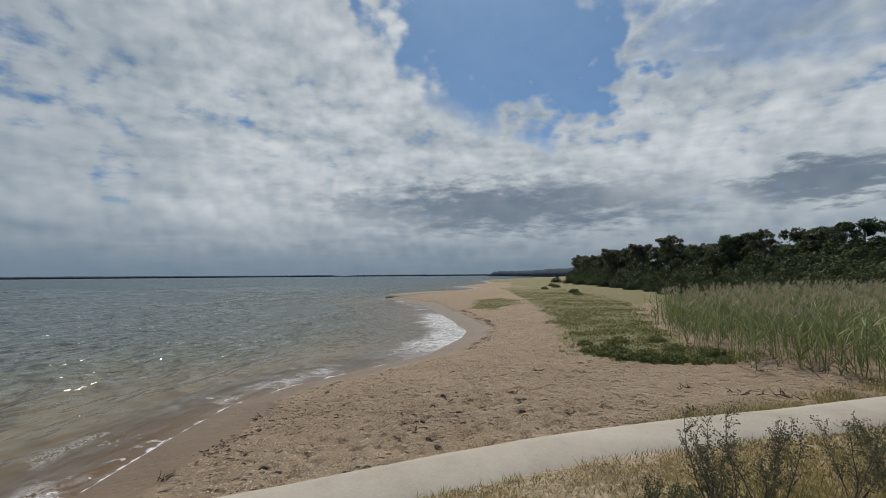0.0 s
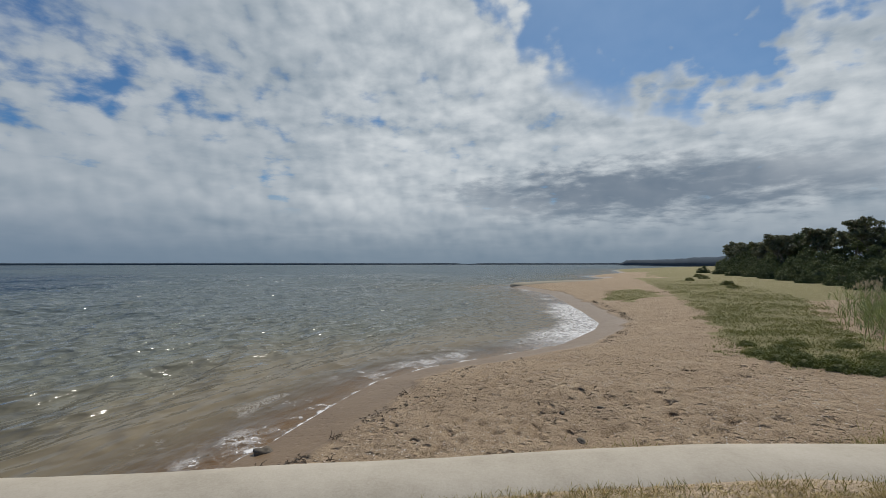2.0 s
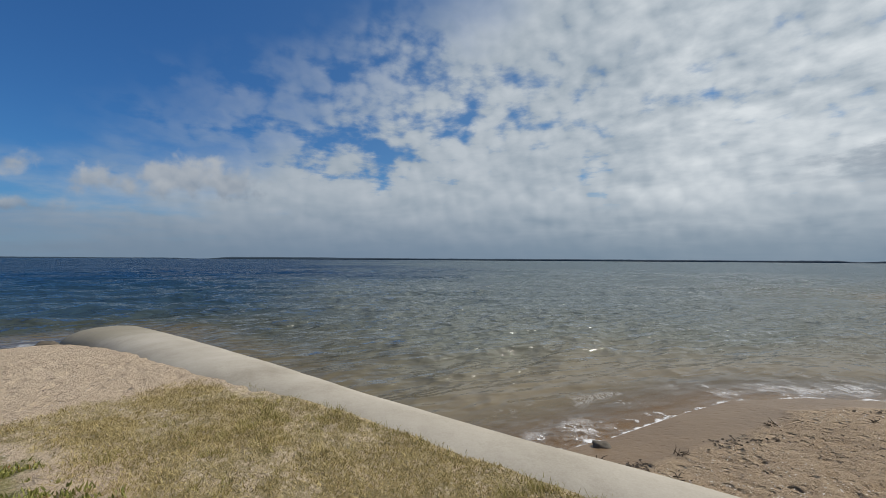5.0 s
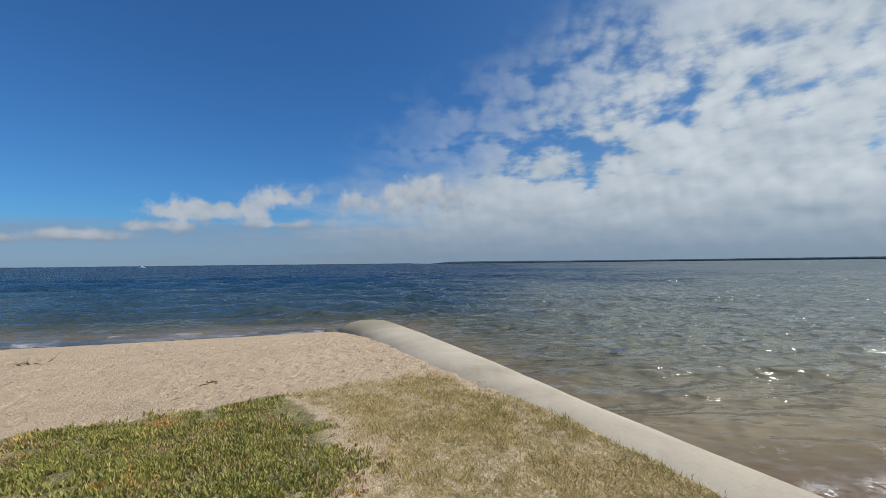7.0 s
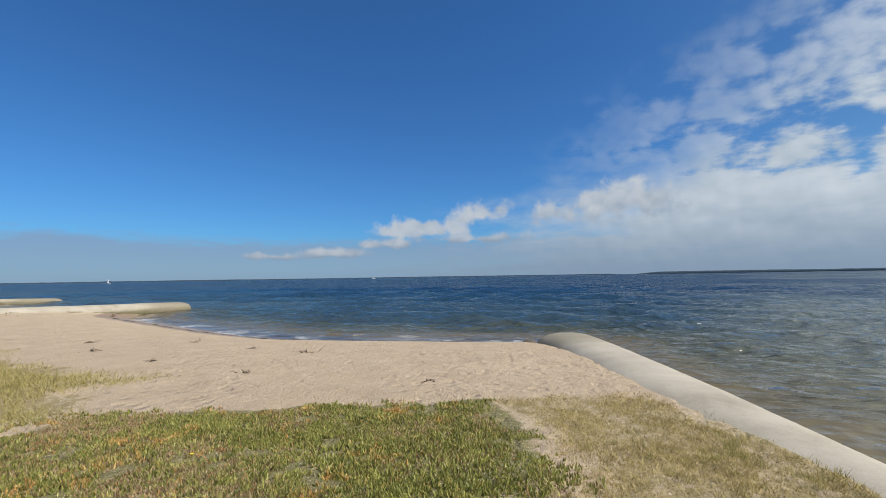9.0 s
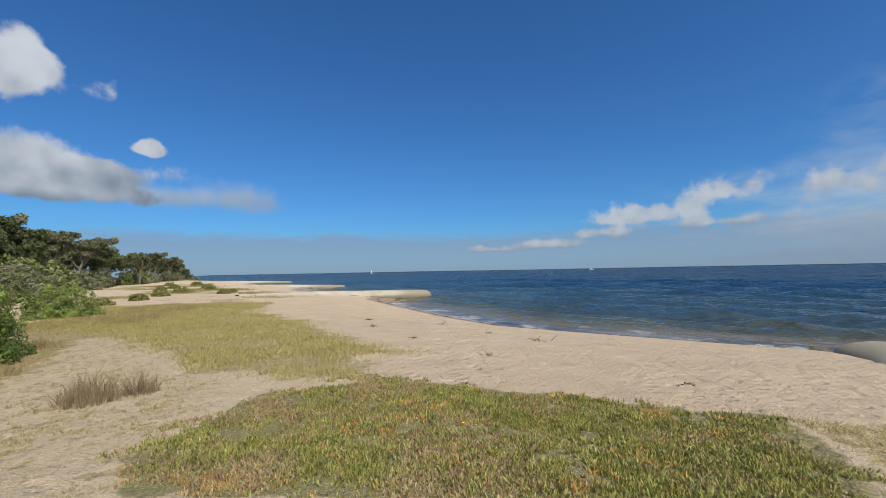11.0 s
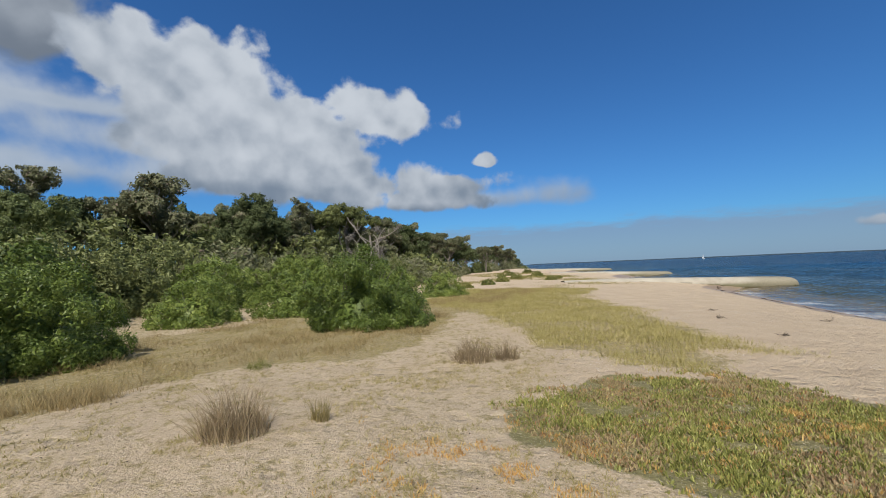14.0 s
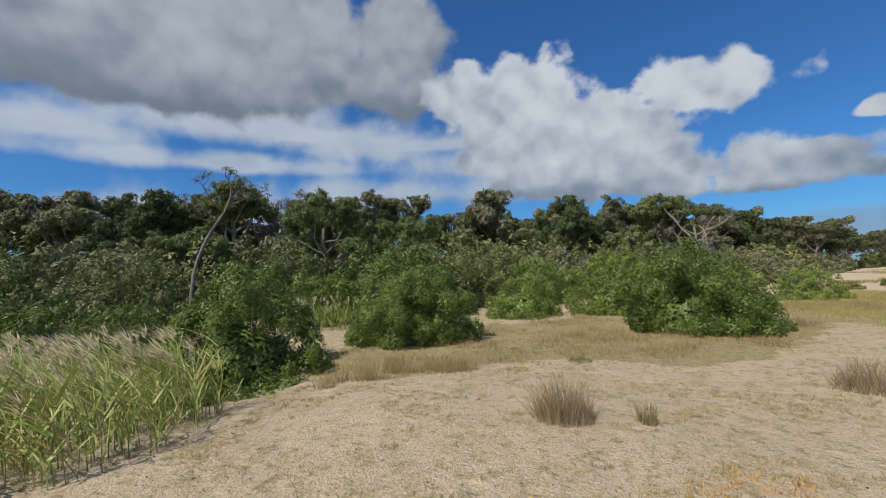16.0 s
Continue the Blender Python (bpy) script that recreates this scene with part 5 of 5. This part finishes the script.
# upright fleshy fingers in small bunches; the patches differ in colour
r = np.random.default_rng(52)
heads = scatter(95000, (-6.6, -7.4, 0.5, -0.5), keep_mat, 51)
tint_ = rough_noise(heads[:, 0] * 1.5 + 4, heads[:, 1] * 1.5 + 22, 3) + 0.16 * r.normal(size=len(heads))
warm_ = rough_noise(heads[:, 0] * 2.6 + 14, heads[:, 1] * 2.6 + 2, 2) + 0.10 * r.normal(size=len(heads))
kind_ = np.where(tint_ > 0.55, 1, np.where(warm_ > 0.76, 2, 0))
for i, mt, nm, lb in ((0, PIGFACE, "succulent_mat", "bright green and yellow fleshy ground-cover mat"), (1, PIGFACE_RED, "brown_succulent_mat", "red-brown dry patches in the fleshy mat"), (2, EMBER, "orange_succulent_mat", "orange and yellow sprigs in the fleshy mat")):
    p3 = np.repeat(heads[kind_ == i], 4, axis=0)
    p3[:, :2] += r.normal(size=(len(p3), 2)) * 0.014
    tall_ = (0.024 + 0.036 * r.random(len(p3))) * (0.75 + 0.5 * rough_noise(p3[:, 0] * 3, p3[:, 1] * 3, 2)) * (0.75 if i == 1 else 1.0)
    stuff(nm, blades(nm, p3, tall_, 0.010 + 0.008 * r.random(len(p3)), 0.50, mt, 53 + i, 2, 0.2, blunt=0.35), lb, "ground cover")


def keep_orange(x, y):
    return np.exp(-((x + 0.3) ** 2 / 1.0 + (y + 4.3) ** 2 / 0.5)) * patchy(x, y, 2.6, 0.52, 0.60)


pts = np.repeat(scatter(5000, (-1.8, -6, 1.5, -3.2), keep_orange, 56), 6, axis=0)
r = np.random.default_rng(57)
pts[:, :2] += r.normal(size=(len(pts), 2)) * 0.022
stuff("orange_succulents", blades("orange_succulents", pts, 0.018 + 0.026 * r.random(len(pts)), np.full(len(pts), 0.008), 0.6, EMBER, 58, 2, 0.2, blunt=0.35), "orange and red fleshy sprigs scattered on sand", "ground cover")


def keep_green(x, y):
    return soft(np.maximum(inside(x, y, GREEN), inside(x, y, PATCH)) + 1.8 * (rough_noise(x * 0.7, y * 0.7, 3) - 0.5), -0.2, 0.5) * (0.30 + 0.70 * patchy(x, y, 0.8, 0.35, 0.55)) * np.exp(-np.maximum(0, y - 9) / 14)


pts = scatter(620000, (1, 8.5, 14, 50), keep_green, 61)
r = np.random.default_rng(62)
stuff("salt_marsh", blades("salt_marsh", pts, (0.03 + 0.07 * r.random(len(pts))), 0.014 + 0.012 * r.random(len(pts)), 0.9, LOWGREEN, 63, 1), "low olive-green salt marsh plants on the sand", "ground cover")


def keep_strip(x, y):
    d, _ = seg_dist(x, y, GROYNE)
    return np.exp(-((d - 1.1) / 0.34) ** 2) * (soft(x, 2.2, 3.2) + np.exp(-((x - 0.3) / 0.35) ** 2) * 0.7) * patchy(x, y, 1.5, 0.35, 0.55)


pts = scatter(90000, (-1, 3, 8, 8), keep_strip, 66)
r = np.random.default_rng(67)
stuff("beach_grass", blades("beach_grass", pts, 0.05 + 0.09 * r.random(len(pts)), np.full(len(pts), 0.008), 0.7, HUMPED, 68, 1), "thin green grass on sand along the groyne", "grass")


# reed beds
def reed_bed(name, pts, tall, label, seed, wind, blade):
    r = np.random.default_rng(seed)
    n = len(pts)
    h = tall * (0.65 + 0.5 * r.random(n))
    bed = thing(name, label, "reeds")
    bed["kind"] = "stuff"
    under(bed, "stem", blades("stem", pts, h, np.full(n, 0.012), 0.10, blade, seed + 1, 4, 0.5, (wind[0] * 0.5, wind[1] * 0.5)))
    up = np.repeat(pts, 5, axis=0)
    up[:, 2] += np.repeat(h, 5) * r.uniform(0.0, 0.74, 5 * n)
    L = 0.35 + 0.35 * r.random(5 * n)
    under(bed, "leaf", blades("leaf", up, L * tall / 1.6, 0.016 + 0.016 * r.random(5 * n), 0.68, blade, seed + 2, 3, 0.9, wind))
    sel = r.random(n) < 0.35
    top = pts[sel].copy()
    top[:, 0] += wind[0] * 0.5 * h[sel]
    top[:, 1] += wind[1] * 0.5 * h[sel]
    top[:, 2] += h[sel] * 0.88
    many = np.repeat(top, 18, axis=0)
    many[:, 2] += r.uniform(0, 0.16, len(many)) * tall / 1.6
    many[:, :2] += r.normal(size=(len(many), 2)) * 0.012
    under(bed, "plume", blades("plume", many, (0.09 + 0.13 * r.random(len(many))) * tall / 1.6, np.full(len(many), 0.016), 0.4, PLUME, seed + 3, 1, 0.8, (wind[0] * 1.6, wind[1] * 1.6)))
    return bed


def keep_reed_a(x, y):
    return soft(inside(x, y, [(6.2, 11.5), (6.5, 9.6), (7.6, 7.2), (12, 5.5), (24, 9), (24, 24), (10, 20)]) + 1.5 * (rough_noise(x * 0.8, y * 0.8, 2) - 0.5), -0.3, 0.5)


reed_bed("reed_bed", scatter(9000, (5, 5, 24, 25), keep_reed_a, 71), 1.25, "pale green reeds with feathery heads behind the beach", 72, (0.18, 0.16), REED_DULL)


def keep_reed_b(x, y):
    return soft(inside(x, y, [(5.0, -1.0), (5.6, -2.4), (6.6, -3.4), (7.6, -3.0), (9.5, -2.5), (12, -1), (12, 3), (6.0, 2.5)]) + 0.7 * (rough_noise(x * 1.5, y * 1.5, 2) - 0.5), -0.1, 0.3)


reed_bed("reed_bed", scatter(2300, (4.5, -4, 12, 3), keep_reed_b, 75), 1.12, "tall green reeds bent by wind with pale feathery plumes", 76, (0.50, 0.48), REED)


def keep_reed_c(x, y):
    return soft(inside(x, y, [(11.6, -8.9), (12.6, -10.0), (15, -9.2), (14.6, -7.4), (12.6, -7.4)]), -0.2, 0.3)


reed_bed("reed_bed", scatter(700, (9, -11, 15, -6), keep_reed_c, 78), 1.0, "pale reeds behind the gap in the shrubs", 79, (0.2, 0.2), REED)


# single tufts
def tuft(x, y, wide, tall, n, material, label, seed, lean=0.45):
    r = np.random.default_rng(seed)
    a, k = r.random(n) * 6.283, np.sqrt(r.random(n)) * wide
    p = np.stack([x + k * np.cos(a), y + k * np.sin(a), np.zeros(n)], -1)
    p[:, 2] = height(p[:, 0], p[:, 1]) - 0.01
    h = tall * (0.45 + 0.6 * r.random(n)) * (1.1 - 0.5 * k / wide)
    return tagged(new("sedge_tuft", blades("sedge_tuft", p, h, np.full(n, 0.007), lean, material, seed + 1, 3, 0.5)), label, "grass tuft", "tufts on the sand")


tuft(2.25, -4.9, 0.32, 0.66, 560, SEDGE, "brown spiky sedge tuft on open sand", 81)
tuft(1.55, -5.3, 0.11, 0.36, 130, STRAW, "small pale sedge tuft on open sand", 83, 0.3)
tuft(-0.15, -8.25, 0.36, 0.55, 520, SEDGE, "wide brown sedge tuft by the path", 85)
tuft(-0.75, -8.3, 0.22, 0.48, 260, SEDGE, "greenish brown sedge tuft by the path", 87)
tuft(3.6, -8.2, 0.22, 0.26, 200, LOWGREEN, "small green plant on the worn grass", 89, 0.7)
for i in range(26):
    x, y = R.uniform(4.2, 6.6), R.uniform(-6.6, -3.9)
    if inside(np.array([x]), np.array([y]), [(4.4, -7.2), (6.0, -4.2), (7.0, -3.8), (7.6, -5.2), (5.2, -8.0)])[0] > 0:
        tuft(x, y, 0.2, 0.42, 140, BRUSH, "brown grass clump at the dune edge", 600 + 2 * i, 0.4)


# the dark twiggy shrub beside the groyne
def twiggy(x, y, tall, n, seed):
    r = np.random.default_rng(seed)
    t = thing("twiggy_shrub", "dark open twiggy shrub beside the groyne", "shrub", "twiggy shrubs", (x, y, ground_z(x, y)))
    lines, cs = [], []
    for k in range(n):
        a = r.random() * 6.28
        ln = crooked(r, (0.06 * math.cos(a), 0.06 * math.sin(a), -0.03), (0.55 * math.cos(a), 0.55 * math.sin(a), 1.0), tall * r.uniform(0.6, 1.05), 0.006, 0.002, 7, 0.14)
        lines.append(ln)
        for q in range(2, 8):
            for _ in range(3):
                d = r.normal(size=3)
                sub = crooked(r, ln[q][:3], (d[0] * 0.7, d[1] * 0.7, 0.8), tall * 0.16, 0.0022, 0.001, 3, 0.2)
                lines.append(sub)
                for s in sub[1:]:
                    cs += [np.array(s[:3]) + r.normal(size=3) * 0.012 for _ in range(6)]
    under(t, "stem", limbs_mesh("stem", lines, BARK, 4))
    cs = np.array(cs)
    nn = r.normal(size=cs.shape)
    nn /= np.linalg.norm(nn, axis=1, keepdims=True)
    v, f = leaf_quads(cs, nn, 0.014 + 0.012 * r.random(len(cs)), r, 0.4)
    under(t, "foliage", mesh_of("foliage", v, f, LEAF_TWIG))
    return t


def keep_rank(x, y):
    return soft(inside(x, y, [(0.3, 2.2), (1.2, 3.0), (3.5, 3.75), (5.5, 4.3), (5.5, 3.0), (2.0, 1.6)]), -0.1, 0.3) * (0.3 + 0.7 * patchy(x, y, 1.6, 0.38, 0.58)) * groyne_gap(x, y)


pts = scatter(26000, (0, 1.5, 6, 4.6), keep_rank, 98)
r = np.random.default_rng(99)
stuff("rank_grass", blades("rank_grass", pts, 0.05 + 0.11 * r.random(len(pts)), np.full(len(pts), 0.006), 0.6, HUMPED, 100, 2), "longer yellow-green grass round the twiggy shrubs", "grass")
for x, y, h, n, sd in ((1.75, 2.75, 0.64, 7, 91), (2.2, 2.95, 0.62, 6, 92), (2.85, 3.1, 0.62, 5, 93), (1.35, 2.6, 0.30, 6, 94), (0.6, 2.45, 0.22, 5, 95), (0.15, 2.3, 0.16, 4, 96), (3.4, 3.2, 0.5, 5, 97)):
    twiggy(x, y, h, n, sd)

# small yellow flowers in the mat
for i, (x, y) in enumerate(((-1.79, -3.45), (-1.62, -3.30), (-3.3, -4.2), (1.6, -3.2))):
    fl = thing("flower", "small yellow daisy flower on the ground cover", "flower", "yellow flowers", (x, y, ground_z(x, y)))
    under(fl, "stalk", limbs_mesh("stalk", [[(0, 0, 0, 0.002), (0.01, 0, 0.05, 0.002), (0.012, 0.004, 0.09, 0.0015)]], REED, 4))
    bm = bmesh.new()
    for k in range(11):
        m = pose(0.012, 0.004, 0.092, 0, -14, k * 360 / 11)
        vs = [bm.verts.new(m @ Vector(p)) for p in ((0, -0.002, 0), (0.014, -0.005, 0), (0.021, 0, -0.001), (0.014, 0.005, 0), (0, 0.002, 0))]
        bm.faces.new(vs)
    me = bpy.data.meshes.new("petals")
    bm.to_mesh(me)
    bm.free()
    me.materials.append(YELLOW)
    under(fl, "petals", me)

# ---- drift, rocks, boats ----
def drift(x, y, size, seed, label):
    """A flat heap of dried seaweed strands and twigs."""
    r = np.random.default_rng(seed)
    t = thing("seaweed", label, "driftwood", "drift on the beach", (x, y, ground_z(x, y)))
    t.rotation_euler = (0, 0, r.random() * 3)
    for k in range(9):
        a = r.random() * 6.28
        s = (r.normal() * size * 0.4, r.normal() * size * 0.16, 0.012)
        under(t, "strand", limbs_mesh("strand", [crooked(r, s, (math.cos(a), math.sin(a) * 0.5, 0.08), size * r.uniform(0.3, 0.7), 0.008, 0.003, 4, 0.35, 0.0)], WEED, 4))
    return t


def stone(x, y, size, seed, z=None):
    r = np.random.default_rng(seed)
    bm = bmesh.new()
    bmesh.ops.create_icosphere(bm, subdivisions=3, radius=size)
    for v in bm.verts:
        k = 1 + 0.5 * noise.noise(v.co * (2.2 / size) * 0.5 + Vector((seed, 0, 0))) + 0.15 * noise.noise(v.co * (6 / size))
        v.co = Vector((v.co.x * 1.25 * k, v.co.y * 0.85 * k, v.co.z * 0.55 * k))
    me = bpy.data.meshes.new("rock")
    bm.to_mesh(me)
    bm.free()
    me.materials.append(ROCK)
    for p in me.polygons:
        p.use_smooth = True
    ob = new("rock", me)
    ob.location = (x, y, (ground_z(x, y) if z is None else z) + size * 0.1)
    ob.rotation_euler = (0, 0, r.random() * 6)
    return tagged(ob, "dark wet rock lying on the sand", "rock", "rocks on the beach")


stone(-4.39, 5.02, 0.11, 3)
stone(-17.0, -3.5, 0.20, 5)
stone(-0.07, 5.33, 0.055, 8)
stone(-0.31, 6.34, 0.04, 9)
stone(0.24, 6.6, 0.04, 10)
for i, (x, y, s) in enumerate(((-9.42, -7.93, 0.42), (-9.64, -10.1, 0.3), (-8.81, -16.2, 0.4), (-6.7, -7.15, 0.26), (-10.06, -12.95, 0.3), (-7.4, -13.2, 0.3), (-6.9, -10.2, 0.2), (-7.0, -3.4, 0.14),
                               (-3.24, 7.53, 0.2), (-3.5, 5.4, 0.22), (-3.1, 4.6, 0.3), (-3.9, 4.4, 0.26), (-2.4, 8.8, 0.2), (2.0, 9.2, 0.16), (4.2, 7.4, 0.35), (4.9, 7.0, 0.3), (5.4, 6.6, 0.3), (1.2, 7.4, 0.14))):
    drift(x, y, s, 40 + i, "dark dried seaweed and twigs on the sand")


def chips(name, n, box, keep, size, material, label, category, seed):
    """Flat chips lying on the sand, past counting."""
    r = np.random.default_rng(seed)
    p = scatter(n, box, keep, seed + 1)
    p[:, 2] += 0.006
    up = np.array([0, 0, 1.0]) + 0.25 * r.normal(size=(len(p), 3))
    up /= np.linalg.norm(up, axis=1, keepdims=True)
    v, f = leaf_quads(p, up, size * (0.5 + r.random(len(p))), r, 0.65)
    return stuff(name, mesh_of(name, v, f, material), label, category)


def on_north(x, y):
    d, k = shore_of(x, y)
    return k * soft(d, 1.0, 1.8) * soft(inside(x, y, GREEN), 0.2, -0.3)


def on_south(x, y):
    d, k = shore_of(x, y)
    return (1 - k) * soft(d, 2.5, 6.0) * soft(inside(x, y, SUCCULENT), 0.1, -0.2) * soft(inside(x, y, HUMP), 0.3, -0.3)


chips("shell_grit", 26000, (-5, 2.5, 8, 16), lambda x, y: on_north(x, y) * (0.06 + 0.94 * patchy(x, y, 0.7, 0.50, 0.64)), 0.022, SHELL, "broken shell scattered over the northern sand", "shells", 701)
chips("weed_flecks", 20000, (-5, 2.5, 8, 20), lambda x, y: on_north(x, y) * (0.08 + 0.92 * patchy(x, y, 0.9, 0.50, 0.64)), 0.030, FLECK, "dark bits of weed and bark on the northern sand", "seaweed", 705)
chips("shell_grit", 26000, (-12, -16, -2, 0), lambda x, y: on_south(x, y) * (0.05 + 0.95 * patchy(x, y, 0.5, 0.50, 0.64)), 0.020, SHELL, "white broken shell scattered over the southern sand", "shells", 709)
chips("weed_flecks", 9000, (-13, -18, 6, 0), lambda x, y: on_south(x, y) * (0.05 + 0.6 * patchy(x, y, 0.8, 0.50, 0.64)), 0.022, FLECK, "dark bits of weed on the southern sand", "seaweed", 713)
path = spline([(-3.9, 3.7, 0), (-3.6, 4.6, 0), (-3.3, 5.8, 0), (-3.1, 7.6, 0), (-2.6, 9.2, 0), (-1.5, 11.2, 0), (0.6, 13.8, 0), (2.2, 18, 0), (2.4, 21, 0), (1.8, 27, 0), (0, 38, 0)], 0.5)


def on_wrack(x, y):
    d, _ = seg_dist(x, y, [tuple(p[:2]) for p in path])
    return np.exp(-((d + 0.5 * (rough_noise(x * 0.7, y * 0.7, 2) - 0.5)) / 0.16) ** 2) * patchy(x, y, 1.1, 0.48, 0.60)


chips("weed_line", 90000, (-5, 3, 4, 30), on_wrack, 0.055, WEED, "patchy dark wrack of weed along the northern tide line", "seaweed", 717)


south_line = [(p[0] + 1.35, p[1]) for p in SHORE_S[1:9]]


def on_south_wrack(x, y):
    d, _ = seg_dist(x, y, south_line)
    return np.exp(-((d + 0.9 * (rough_noise(x * 0.4, y * 0.4, 2) - 0.5)) / 0.10) ** 2) * patchy(x, y, 0.9, 0.42, 0.52)


chips("weed_line", 60000, (-24, -40, -13, -3), on_south_wrack, 0.10, WEED, "dark line of seaweed left by the tide on the southern beach", "seaweed", 721)


def boat(x, y, long, sail, label):
    t = thing("boat", label, "boat", "boats on the bay", (x, y, 0.1))
    bm = bmesh.new()
    secs = []
    for i in range(9):
        f = i / 8
        w = long * 0.16 * math.sin(math.pi * min(1, f * 0.62 + 0.30)) * (1 if f < 0.75 else max(0.06, (1 - f) / 0.25))
        h = long * (0.10 + 0.04 * f * f)
        secs.append([bm.verts.new(((f - 0.5) * long, s * w * k, z)) for s, k, z in ((-1, 1, h), (-1, 0.7, 0.0), (1, 0.7, 0.0), (1, 1, h))])
    for a, b in zip(secs[:-1], secs[1:]):
        for j in range(4):
            bm.faces.new((a[j], a[(j + 1) % 4], b[(j + 1) % 4], b[j]))
    bm.faces.new(secs[0])
    me = bpy.data.meshes.new("hull")
    bm.to_mesh(me)
    bm.free()
    me.materials.append(HULL)
    under(t, "hull", me)
    if sail:
        under(t, "mast", limbs_mesh("mast", [[(0, 0, long * 0.1, 0.12), (0, 0, long * 0.8, 0.10), (0, 0, long * 1.5, 0.06)]], HULL, 6))
        v = [(-0.02 * long, 0.05, long * 0.25), (-0.45 * long, 0.25, long * 0.25), (-0.02 * long, 0.05, long * 1.42), (-0.02 * long, 0.12, long * 0.25), (-0.45 * long, 0.32, long * 0.25), (-0.02 * long, 0.12, long * 1.42)]
        under(t, "sail", mesh_of("sail", v, [(0, 1, 2), (3, 5, 4)], HULL))
    else:
        bm = bmesh.new()
        bmesh.ops.create_cube(bm, size=1, matrix=Matrix.LocRotScale((-0.05 * long, 0, long * 0.19), None, (long * 0.36, long * 0.2, long * 0.14)))
        bmesh.ops.bevel(bm, geom=bm.edges[:], offset=long * 0.02, segments=2, affect="EDGES")
        me = bpy.data.meshes.new("cabin")
        bm.to_mesh(me)
        bm.free()
        me.materials.append(HULL)
        under(t, "cabin", me)
    return t


boat(-1190, -724, 13, False, "small white motor boat far out on the bay").rotation_euler = (0, 0, 2.2)
boat(-540, -946, 6, True, "small white sailing boat far out on the bay").rotation_euler = (0, 0, 2.5)
